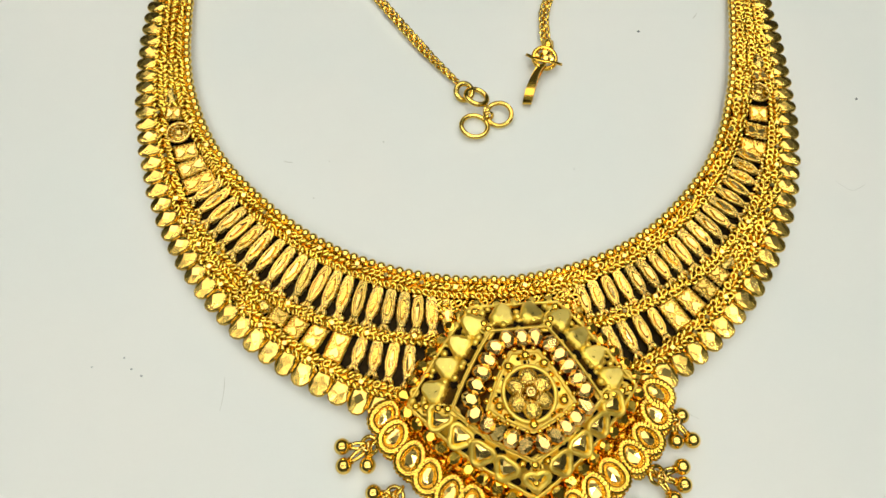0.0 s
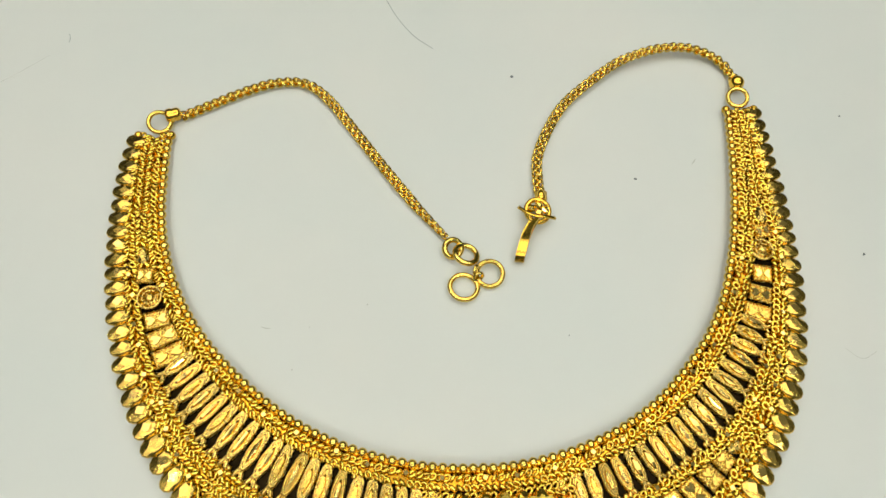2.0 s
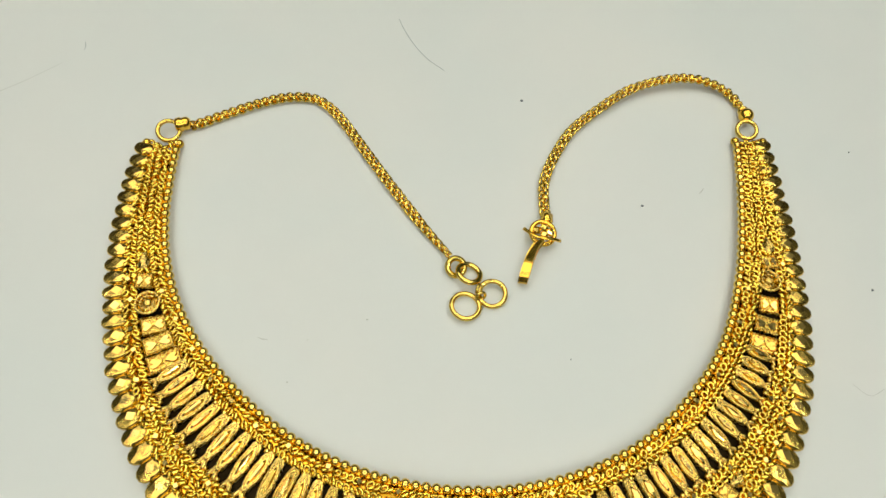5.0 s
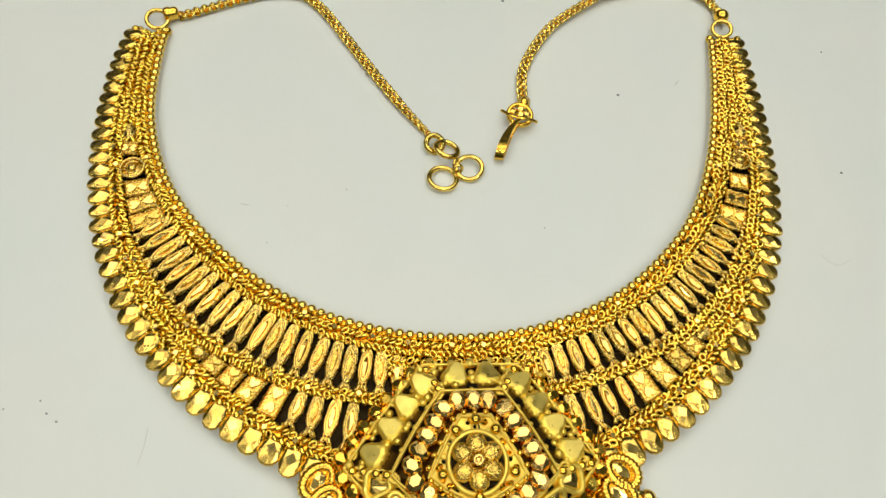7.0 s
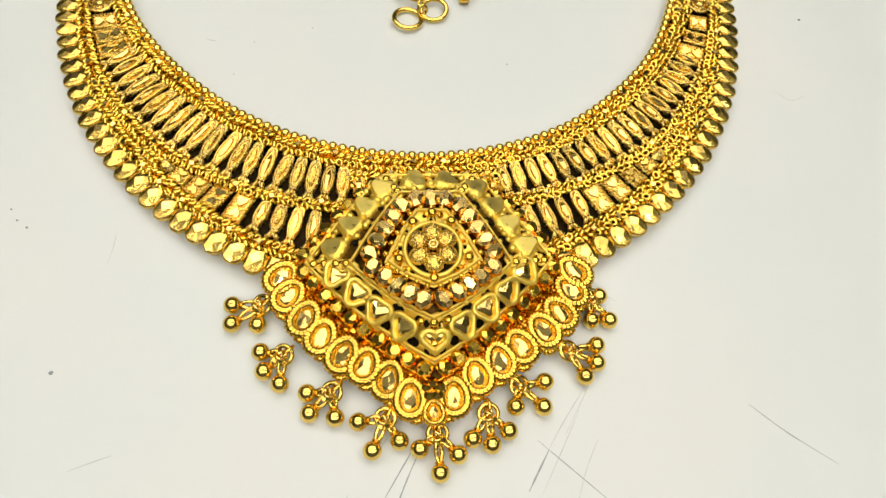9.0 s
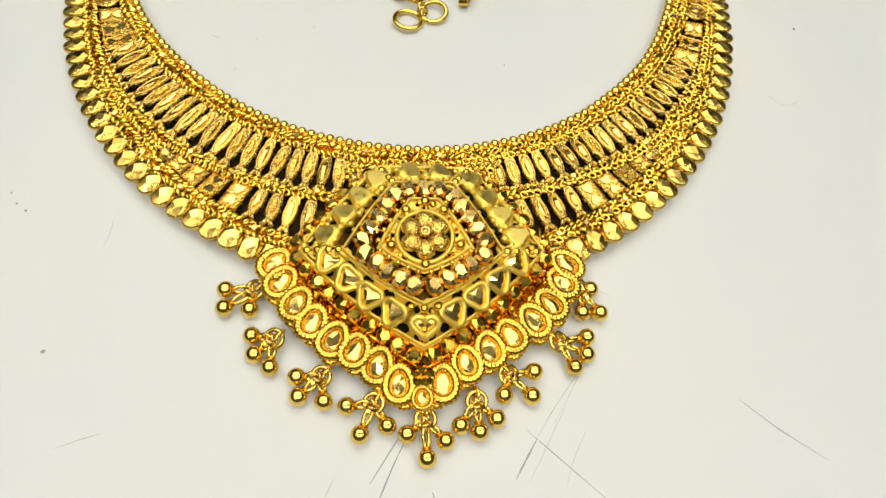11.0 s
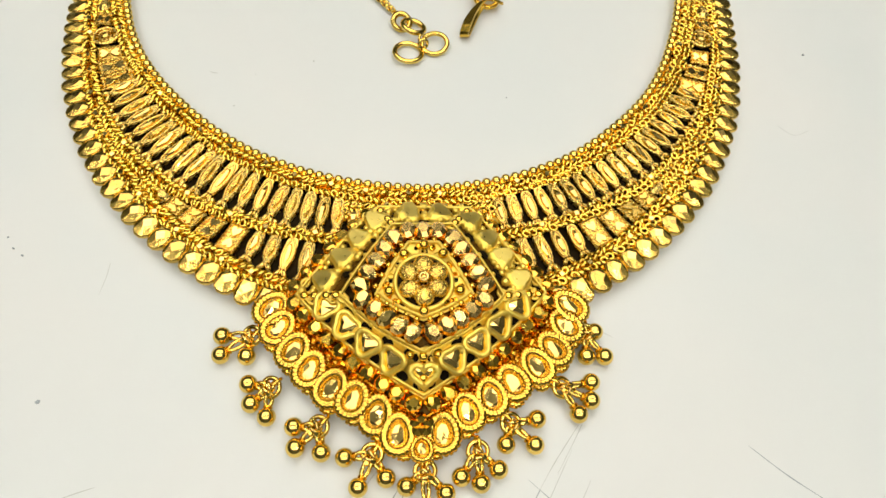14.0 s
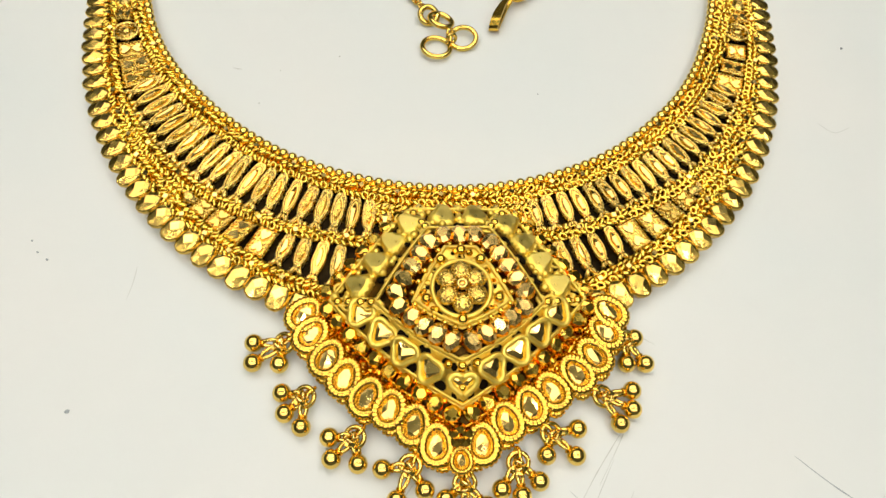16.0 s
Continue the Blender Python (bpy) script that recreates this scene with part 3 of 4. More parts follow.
def round_plaque(w):
    """A medallion with a domed centre and a curled rim."""
    bm = tube(oval(w, w, 22, 0.7), 0.34, 7, True)
    hull([(x, y, 0.1) for x, y, _ in oval(w, w, 16)] + [(x, y, 0.6) for x, y, _ in oval(w, w, 16)], bm)
    tube([(0.62 * w * math.cos(t), 0.62 * w * math.sin(t), 0.8) for t in np.linspace(0.6, 5.2, 14)], 0.2, 6, False, bm)
    hull([(x, y, z) for s, z in ((0.45, 0.6), (0.4, 1.0), (0.2, 1.25)) for x, y, _ in oval(w * s, w * s, 12)], bm)
    return finish(bm, "round_plaque", GOLD_MATT)


def drop_mesh(w, h):
    shape = [(w * math.cos(t) * (1 - 0.35 * math.sin(t)), h * math.sin(t)) for t in [2 * math.pi * i / 14 for i in range(14)]]
    return finish(hull([(x, y, 0) for x, y in shape] + [(x, y, 0.6) for x, y in shape] + [(x * 0.5, y * 0.55, 1.2) for x, y in shape[::2]]), "drop_plaque", GOLD_MATT, False)


FISH = [fish_mesh(k) for k in range(7)]
BOXES = [box_mesh(k) for k in range(3)]
SMALL_BOX = box_mesh(5, 1.65, 1.65)
MEDAL = round_plaque(2.2)
DROP = drop_mesh(1.0, 1.7)
WIDE_DROP = drop_mesh(1.6, 1.75)

# panel backs are near-black to paint the shade between plaques
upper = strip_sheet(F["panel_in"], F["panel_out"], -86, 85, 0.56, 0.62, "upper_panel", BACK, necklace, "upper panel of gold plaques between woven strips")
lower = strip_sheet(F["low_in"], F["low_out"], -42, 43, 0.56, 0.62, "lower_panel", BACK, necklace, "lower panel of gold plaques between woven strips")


def set_plaque(name, me, panel, a, fa, fb, slant=0, long=6.4, fill=1.0, z=0.95):
    ra, rb = fa(a), fb(a)
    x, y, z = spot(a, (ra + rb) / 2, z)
    s = (rb - ra) * fill / long
    m = place(x, y, z + rng.uniform(-0.08, 0.08), rng.uniform(-4, 4), rng.uniform(-7, 7), spin(a) + slant + rng.uniform(-4, 4))
    piece(name, me, panel, m @ Matrix.Diagonal((1.0, s, 1.0, 1)))


for side, lo, hi in ((-1, 11.0, 66.9), (1, 12.5, 65.6)):
    run = stations("panel_in", lo, hi, 2.72, 3.4) if side > 0 else [-a for a in stations("panel_in", lo, hi, 2.72, 3.4)]
    for a in run:
        set_plaque("oval_plaque", rng.choice(FISH), upper, a, F["panel_in"], F["panel_out"], side * -7, 6.6, 1.04)
        for r in (rad("panel_in", a) + 0.2, rad("panel_out", a) - 0.3):
            if rng.random() < 0.6:
                x, y, z = spot(a + side * 0.023, r, 1.35)
                piece("stud", bead_me, upper, place(x, y, z) @ Matrix.Diagonal((0.62, 0.62, 0.62, 1)))
    for x, y, kind in (((-59.4, 74.0, 0), (-57.6, 70.5, 1), (-55.8, 67.1, 2)) if side < 0 else ((59.2, 73.7, 0), (57.0, 69.6, 1), (54.9, 66.0, 2))):
        a = math.atan2(x, CY - y)
        set_plaque("square_plaque", BOXES[kind], upper, a, F["panel_in"], F["panel_out"], 0, 4.6, 0.98)
    x, y = (-60.5, 78.1) if side < 0 else (60.3, 78.3)
    piece("round_plaque", MEDAL, upper, place(x, y, 2.0, 0, 0, spin(math.atan2(x, CY - y)) + 90 * side))
    x, y = (-61.6, 82.6) if side < 0 else (61.5, 82.4)
    piece("square_plaque", SMALL_BOX, upper, place(x, y, 2.35, 0, 0, 90 + 5 * side))
    x, y = (-62.2, 87.0) if side < 0 else (62.3, 86.2)
    piece("drop_plaque", DROP, upper, place(x, y, 2.35, 0, 0, 0) @ Matrix.Diagonal((1.1, 1.1, 1, 1)))

    low_run = ((16.6, 0), (19.3, 0), (22.0, 0), (24.8, 0), (28.2, 1), (31.8, 1), (35.4, 1), (38.9, 1), (41.9, 2)) if side > 0 else ((16.3, 0), (19.0, 0), (21.6, 0), (24.3, 0), (27.8, 1), (31.6, 1), (35.0, 1), (38.4, 1), (41.2, 2))
    for deg, kind in low_run:
        a = radians(deg) * side
        me = rng.choice(FISH) if kind == 0 else BOXES[int(deg) % 3] if kind == 1 else WIDE_DROP
        name = ("oval_plaque", "square_plaque", "drop_plaque")[kind]
        set_plaque(name, me, lower, a, F["low_in"], F["low_out"], side * (-7 if kind == 0 else 2), (6.6, 4.6, 3.4)[kind], 1.02)

# ---- the pendant: three kite-shaped tiers ----
OUT2 = ((-7.4, 35.5), (-21.3, 19.4), (0.1, -0.6), (22.0, 18.9), (9.8, 35.2))
OUT = ((-6.6, 35.2), (-19.3, 18.8), (0.2, 1.9), (20.2, 18.4), (9.0, 34.8))
MIDR = ((-4.2, 29.4), (-12.1, 16.8), (0.2, 7.3), (12.9, 16.3), (5.7, 29.3))
INR = ((-1.6, 24.6), (-6.4, 15.9), (0.3, 11.8), (7.6, 15.8), (3.0, 24.5))
TIERS = ((OUT2, 3.1), (OUT, 5.0), (MIDR, 8.8), (INR, 11.2))


BULGE = (0.02, 0.045, 0.045, 0.02, 0.0)  # how far each side bows out, as a share of its length


def kite(tier, per=8, grow=0.0, dz=0.0):
    """The outline of a tier, its sides bowed out a little and its corners eased."""
    pts, z = TIERS[tier]
    c = Vector((0.5, 18.0))
    out = []
    for i in range(5):
        a, b = Vector(pts[i]), Vector(pts[(i + 1) % 5])
        d = b - a
        nrm = Vector((d.y, -d.x)).normalized()
        if nrm.dot((a + b) / 2 - c) < 0:
            nrm = -nrm
        for k in range(per):
            t = k / per
            p = a + d * t + nrm * (math.sin(math.pi * t) * BULGE[i] * d.length)
            q = (p - c).normalized() * grow
            out.append((p.x + q.x, p.y + q.y, z + dz))
    return out


def on_kite(t0, t1, edge, u, v, dz=0.0):
    """A place between two tiers: edge 0..4, u along it, v from the outer to the inner tier; and the turn that points y outward."""
    c = Vector((0.5, 18.0))
    res = []
    for tier in (t0, t1):
        pts, z = TIERS[tier]
        a, b = Vector(pts[edge]), Vector(pts[(edge + 1) % 5])
        d = b - a
        nrm = Vector((d.y, -d.x)).normalized()
        if nrm.dot((a + b) / 2 - c) < 0:
            nrm = -nrm
        p = a + d * u + nrm * (math.sin(math.pi * u) * BULGE[edge] * d.length)
        res.append((p, z, nrm))
    p = res[0][0].lerp(res[1][0], v)
    z = res[0][1] + (res[1][1] - res[0][1]) * v
    nrm = res[0][2]
    run = (res[0][0] - res[1][0]).length
    fall = math.degrees(math.atan2(res[1][1] - res[0][1], run))
    turn = math.degrees(math.atan2(nrm.y, nrm.x)) - 90
    return p.x, p.y, z + dz, turn, fall


# tiers under hearts and beads carry their shade in the base colour
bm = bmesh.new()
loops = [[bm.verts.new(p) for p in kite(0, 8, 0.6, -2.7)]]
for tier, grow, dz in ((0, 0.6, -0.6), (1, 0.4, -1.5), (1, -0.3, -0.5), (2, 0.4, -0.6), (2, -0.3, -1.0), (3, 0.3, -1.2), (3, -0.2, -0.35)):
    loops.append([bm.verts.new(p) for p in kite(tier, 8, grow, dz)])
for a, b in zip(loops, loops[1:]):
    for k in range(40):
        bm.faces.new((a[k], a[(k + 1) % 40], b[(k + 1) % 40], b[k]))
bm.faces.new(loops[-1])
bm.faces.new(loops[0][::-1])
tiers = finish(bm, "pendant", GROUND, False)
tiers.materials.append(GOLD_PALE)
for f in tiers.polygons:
    if 120 <= f.index < 160 and (f.index - 120) // 8 in (1, 2):  # the satin web that carries the lower hearts and dark discs
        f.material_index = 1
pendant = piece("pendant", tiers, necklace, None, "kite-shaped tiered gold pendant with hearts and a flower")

for tier, grow, dz, wire, flat, mat in ((0, 0.3, -0.3, 0.34, 1, GOLD_RICH), (1, 0.0, 0.25, 0.27, 1.7, GOLD_PALE), (1, 0.35, -0.15, 0.17, 1, GOLD_PALE),
                                        (2, 0.0, 0.05, 0.26, 1.9, GOLD_PALE), (2, 0.35, -0.4, 0.17, 1, GOLD_PALE), (3, 0.0, 0.0, 0.24, 1.7, GOLD_PALE), (3, 0.4, -0.3, 0.16, 1, GOLD_PALE)):
    line = kite(tier, 10, grow, dz)
    piece("rail", finish(tube(line, wire, 8, True, None, flat), "rail", mat), pendant)


def heart_shape(s, n=20):
    out = []
    for i in range(n):
        t = 2 * math.pi * i / n
        out.append((s * 16 * math.sin(t) ** 3 / 17, -s * (13 * math.cos(t) - 5 * math.cos(2 * t) - 2 * math.cos(3 * t) - math.cos(4 * t)) / 17))
    return out


def heart_mesh(seed):
    """A heart with a thick rounded rim and a cut stone-like centre; y is its tip."""
    r = random.Random(seed)
    bm = tube([(x, y, 0.5) for x, y in heart_shape(1.80)], 0.48, 7, True)
    inner = heart_shape(1.62)
    base = [bm.verts.new((x, y, 0.25)) for x, y in inner]
    mid = [bm.verts.new((x * 0.5, y * 0.5 + 0.1, 0.42 + r.uniform(-0.05, 0.05))) for x, y in inner]
    for k in range(20):
        bm.faces.new((base[k], base[(k + 1) % 20], mid[(k + 1) % 20], mid[k]))
    bm.faces.new(mid)
    me = finish(bm, "heart", GOLD_PALE, True)
    me.materials.append(GOLD_FACET)
    edge = 20 * 7
    for f in me.polygons:
        if f.index >= edge:
            f.material_index, f.use_smooth = 1, False
    return me


def tri_shape(s, n=20):
    """A triangle with round corners, one of them along y."""
    out = []
    for i in range(n):
        t = 2 * math.pi * i / n
        r = s * (1 + 0.17 * math.cos(3 * (t - math.pi / 2)))
        out.append((r * math.cos(t), r * math.sin(t)))
    return out


def leaf_heart(seed, domed):
    """A rounded heart-shaped setting: a thick satin rim round a cut hollow, or a sloping shell with a ribbed foot and one flat cut."""
    r = random.Random(seed + 60)
    if domed:
        bm = bmesh.new()
        shape = [(x * 0.8 + 0.2 * c[0], y * 0.8 + 0.2 * c[1]) for (x, y), c in zip(tri_shape(1.95, 48), oval(1.95, 1.95, 48))]
        rows = []
        for f, h in ((1.0, 0.0), (1.0, 0.4), (0.95, 0.75), (0.85, 1.0), (0.7, 1.2), (0.5, 1.35), (0.25, 1.43)):
            row = []
            for k, (x, y) in enumerate(shape):
                rib = 0.11 if k % 3 == 0 and y < -0.3 and f > 0.8 else 0.0
                x, y = x * (1 - rib), y * (1 - rib)
                flat = 1.19 - 0.14 * (y * f - 0.3) + 0.1 * x * f * (seed - 1)
                row.append(bm.verts.new((x * f, y * f, min(h, flat))))
            rows.append(row)
        for a, b in zip(rows, rows[1:]):
            for k in range(48):
                bm.faces.new((a[k], a[(k + 1) % 48], b[(k + 1) % 48], b[k]))
        bm.faces.new(rows[-1])
        bm.faces.new(rows[0][::-1])
        me = finish(bm, "heart", GOLD_PALE, True)
        me.materials.append(GOLD_OLIVE)
        plane = Vector((-0.1 * (seed - 1), 0.14, 1)).normalized()
        for f in me.polygons:
            if f.normal.dot(plane) > 0.995:
                f.material_index, f.use_smooth = 1, False
        return me
    rim = tri_shape(1.68, 28)
    bm = tube([(x, y, 0.62) for x, y in rim], 0.44, 8, True)
    edge = len(bm.faces)
    core = tri_shape(1.55, 14)
    tip = (r.uniform(-0.35, 0.35), r.uniform(-0.2, 0.4))
    hull([(x, y, 0.0) for x, y in core] + [(x * 0.98, y * 0.98, 0.5) for x, y in core]
         + [(tip[0] - 0.45, tip[1] - 0.35, 0.75), (tip[0] + 0.45, tip[1] - 0.3, 0.9), (tip[0], tip[1] + 0.55, 0.7 + r.uniform(0, 0.3))], bm)
    me = finish(bm, "heart", GOLD_PALE, True)
    me.materials.append(GOLD_FACET)
    for f in me.polygons:
        if f.index >= edge:
            f.material_index, f.use_smooth = 1, False
    return me


HEARTS = [leaf_heart(k, False) for k in range(5)]
DOMES = [leaf_heart(k, True) for k in range(3)]
DARK_STUD = finish(cut_bead(0.85, 0.85, 0.8, 77, 20), "stud", GOLD_RICH, False)
SATIN_STUD = finish(ball_bm(0.68, 0, 12, 7), "stud", GOLD_PALE)
EMBER_STUD = finish(cut_bead(0.72, 0.6, 0.62, 78, 16), "stud", GOLD_EMBER, False)
stud_me = finish(ball_bm(0.68, 0, 12, 7), "stud", GOLD)

# hearts between the outer and the middle tier
LOOP = finish(tube(oval(0.72, 0.6, 12), 0.26, 6, True), "wire_loop", GOLD_PALE)
for edge, us in ((1, (0.12, 0.33, 0.54, 0.76)), (2, (0.24, 0.46, 0.67, 0.88)), (0, (0.10, 0.34, 0.58, 0.84)), (3, (0.16, 0.42, 0.66, 0.90)), (4, (0.30, 0.70))):
    for u in us:
        x, y, z, turn, fall = on_kite(1, 2, edge, u, 0.46, -0.55)
        m = place(x, y, z + 0.25, 0, 0, turn) @ place(0, 0, 0, -fall * (0.75 if edge in (1, 2) else 0.22) + rng.uniform(-9, 9), rng.uniform(-9, 9), rng.uniform(-8, 8)) @ Matrix.Diagonal((1.12, 1.08, 1.1, 1) if edge in (1, 2) else (1.14, 1.18, 1.1, 1))
        piece("heart", rng.choice(HEARTS if edge in (1, 2) else DOMES), pendant, m)
    for u0, u1 in zip(us, us[1:]):
        for v, big in ((0.5, 1.15), (0.95, 0.7)):
            x, y, z, turn, fall = on_kite(1, 2, edge, (u0 + u1) / 2 + rng.uniform(-0.02, 0.02), v, -0.15)
            piece("stud", SATIN_STUD, pendant, place(x, y, z) @ Matrix.Diagonal((big, big, big, 1)))
piece("heart", heart_mesh(3), pendant, place(0.3, 4.75, 6.75, 34, 0, 0) @ place(0, 0, 0, 0, 0, 180) @ Matrix.Diagonal((1.2, 1.12, 1.1, 1)))

for edge in range(5):
    for v, turn_by in ((0.18, 0), (0.42, 40), (0.68, 80), (0.9, 10)):
        x, y, z, turn, fall = on_kite(1, 2, edge, 0.0, v, -0.1)
        piece("stud", stud_me, pendant, place(x, y, z) @ Matrix.Diagonal((1.15, 1.15, 1, 1)))
        for du in (-0.02, 0.04):
            x, y, z, turn, fall = on_kite(1, 2, edge, max(0.0, du), v + 0.1, -0.3)
            piece("wire_loop", LOOP, pendant, place(x, y, z, 0, 0, turn + turn_by))

# black discs laid on top paint the darkness of holes
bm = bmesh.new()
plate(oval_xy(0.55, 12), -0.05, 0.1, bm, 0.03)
HOLE_DISC = finish(bm, "piercing", HOLE_BLACK, False)
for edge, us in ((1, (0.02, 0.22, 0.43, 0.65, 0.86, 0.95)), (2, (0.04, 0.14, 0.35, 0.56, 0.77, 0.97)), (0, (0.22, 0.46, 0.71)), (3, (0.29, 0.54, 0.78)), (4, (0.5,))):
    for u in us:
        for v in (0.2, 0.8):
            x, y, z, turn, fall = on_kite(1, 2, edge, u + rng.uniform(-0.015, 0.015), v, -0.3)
            piece("piercing", HOLE_DISC, pendant, place(x, y, z, 0, 0, turn) @ place(0, 0, 0, -fall, 0, 0) @ Matrix.Diagonal((rng.uniform(1.3, 2.0), rng.uniform(1.2, 1.6), 1.5, 1)))
for edge, n in ((0, 16), (3, 16), (4, 9)):
    for k in range(n):
        for v in (0.24, 0.66):
            x, y, z, turn, fall = on_kite(1, 2, edge, (k + rng.uniform(0.2, 0.8)) / n, v + rng.uniform(-0.12, 0.12), -0.1)
            big = rng.uniform(0.7, 1.1)
            piece("stud", SATIN_STUD, pendant, place(x, y, z) @ Matrix.Diagonal((big, big, big, 1)))
    n -= 4
    for k in range(n):
        x, y, z, turn, fall = on_kite(1, 2, edge, (k + 0.5) / n, rng.uniform(-0.06, 0.06), 0.15)
        if k % 3 == 1:
            piece("wire_loop", LOOP, pendant, place(x, y, z, rng.uniform(-20, 20), rng.uniform(-20, 20), turn))
        else:
            big = rng.uniform(0.85, 1.25)
            piece("stud", rng.choice((SATIN_STUD, SATIN_STUD, EMBER_STUD, stud_me)), pendant, place(x, y, z, 0, 0, turn) @ Matrix.Diagonal((big, big, big, 1)))

# loose granules fill the joint between the collar and the pendant's top
for k in range(46):
    a = radians(rng.uniform(-12.5, 14.0))
    x, y, z = spot(a, rad("panel_in", a) + rng.uniform(2.2, 5.2), 1.5 + rng.uniform(-0.2, 0.3))
    big = rng.uniform(0.7, 1.2)
    piece("stud", rng.choice((SATIN_STUD, EMBER_STUD, stud_me, DARK_STUD)), pendant, place(x, y, z, rng.uniform(0, 90), rng.uniform(0, 90), 0) @ Matrix.Diagonal((big, big, big, 1)))

# cut beads between the middle and the inner tier, and below the outer one
CUTS = [banded(finish(table_cut(1.55, 1.9, 1.35, k), "cut_bead", GOLD_ROSE if k % 5 else GOLD_FACET, False), GOLD_EMBER, -1, 0.5, 0.85, k) for k in range(5)]
DARK_CUTS = [banded(finish(table_cut(1.5, 1.75, 1.3, k + 9), "cut_bead", GOLD, False), GOLD_EMBER, -1, 0.62, 0.7, k) for k in range(5)]
for edge, n in ((1, 5), (2, 5), (0, 5), (3, 5), (4, 3)):
    for k in range(n):
        u = (k + 0.62) / (n + 0.24)
        x, y, z, turn, fall = on_kite(2, 3, edge, u, 0.44, -0.1)
        m = place(x, y, z, 0, 0, turn) @ place(0, 0, 0, -fall * (0.3 if edge in (1, 2) else 0.1) + rng.uniform(-9, 9), rng.uniform(-14, 14), rng.uniform(-10, 10))
        piece("cut_bead", rng.choice(CUTS), pendant, m)
        x, y, z, turn, fall = on_kite(2, 3, edge, u, 0.86, 0.05)
        piece("stud", stud_me, pendant, place(x, y, z) @ Matrix.Diagonal((0.7, 0.7, 0.7, 1)))
for edge, n in ((1, 10), (2, 10), (0, 7), (3, 7), (4, 5)):
    for k in range(n):
        u = (k + 0.6) / (n + 0.2)
        x, y, z, turn, fall = on_kite(0, 1, edge, u, 0.28, 0.55)
        m = place(x, y, z, 0, 0, turn) @ place(0, 0, 0, -fall * 0.5 + rng.uniform(-16, 16), rng.uniform(-22, 22), rng.uniform(-25, 25)) @ Matrix.Diagonal((0.92, 0.86, 0.9, 1))
        piece("cut_bead", rng.choice(DARK_CUTS), pendant, m)
        for v in (-0.35, 0.75):
            x, y, z, turn, fall = on_kite(0, 1, edge, u + 0.5 / n, v + rng.uniform(-0.1, 0.1), 0.1)
            piece("stud", EMBER_STUD, pendant, place(x, y, z, rng.uniform(0, 90), rng.uniform(0, 90), 0) @ Matrix.Diagonal((rng.uniform(0.7, 1.1), 0.9, 0.9, 1)))

# the flower on top, in a round collar on a satin plate
bm = bmesh.new()
plate([(x, y) for x, y, _ in kite(3, 8, 0.2)], 10.4, 11.0, bm)
piece("crown_plate", finish(bm, "crown_plate", GOLD_PALE, False), pendant)
cx, cy, cz = 0.5, 17.6, 11.0
piece("flower_collar", finish(tube(oval(4.3, 4.6, 30, cz + 0.3, cx, cy), 0.42, 7, True), "flower_collar", GOLD_PALE), pendant)
# near-black disc paints the shade between the flower's petals
bm = bmesh.new()
plate([(cx + 4.1 * math.cos(t), cy + 4.4 * math.sin(t)) for t in [2 * math.pi * k / 28 for k in range(28)]], cz - 0.2, cz + 0.05, bm, 0.05)
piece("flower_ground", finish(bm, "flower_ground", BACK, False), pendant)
bm = ball_bm(1.0, 0, 18, 10)
bmesh.ops.scale(bm, vec=(1.62, 1.75, 1.3), verts=bm.verts)
fm = finish(bm, "flower_petal", GOLD_HAMMER, True)
for k in range(6):
    a = radians(30 + 60 * k)
    piece("flower_petal", fm, pendant, place(cx + 2.35 * math.cos(a), cy + 2.55 * math.sin(a), cz + 0.75, 0, 0, math.degrees(a) - 90))
bm = ball_bm(0.78, 0.1, 14, 8)
tube(oval(0.62, 0.62, 16, 0.75), 0.34, 8, True, bm)
piece("flower_heart", finish(bm, "flower_heart", GOLD_CUT), pendant, place(cx, cy, cz + 1.2))
for x, y in ((-4.7, 16.0), (5.9, 16.0), (0.7, 24.0), (0.4, 12.6), (-2.4, 22.4), (3.6, 22.4)):
    piece("stud", stud_me, pendant, place(x, y, cz + 0.45) @ Matrix.Diagonal((1.25, 1.25, 1.1, 1)))


# more black discs in place of shaded holes round the flower
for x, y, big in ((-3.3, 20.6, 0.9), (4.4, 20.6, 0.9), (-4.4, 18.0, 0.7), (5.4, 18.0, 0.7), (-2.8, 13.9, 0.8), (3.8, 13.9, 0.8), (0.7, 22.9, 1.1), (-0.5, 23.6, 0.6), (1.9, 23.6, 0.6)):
    piece("piercing", HOLE_DISC, pendant, place(x, y, cz + 0.04) @ Matrix.Diagonal((big, big, 0.8, 1)))


# a low skirt of studs fills the joint between the rail and the motifs
bm = bmesh.new()
plate([(x, y) for x, y, _ in kite(0, 8, 3.2)], 0.9, 1.4, bm)
piece("skirt_plate", finish(bm, "skirt_plate", GOLD_RICH, False), pendant)
for edge in (1, 2):
    for k in range(18):
        x, y, z, turn, fall = on_kite(0, 1, edge, (k + 0.5) / 18, -0.62 + rng.uniform(-0.15, 0.1), 0)
        piece("stud", DARK_STUD, pendant, place(x, y, 2.3 + rng.uniform(-0.2, 0.2), rng.uniform(0, 90), rng.uniform(0, 90), 0) @ Matrix.Diagonal((rng.uniform(0.8, 1.2), rng.uniform(0.8, 1.2), 1, 1)))


for x, y, z in ((-1.7, 7.2, 7.9), (2.4, 7.2, 7.9)):
    piece("stud", stud_me, pendant, place(x, y, z))
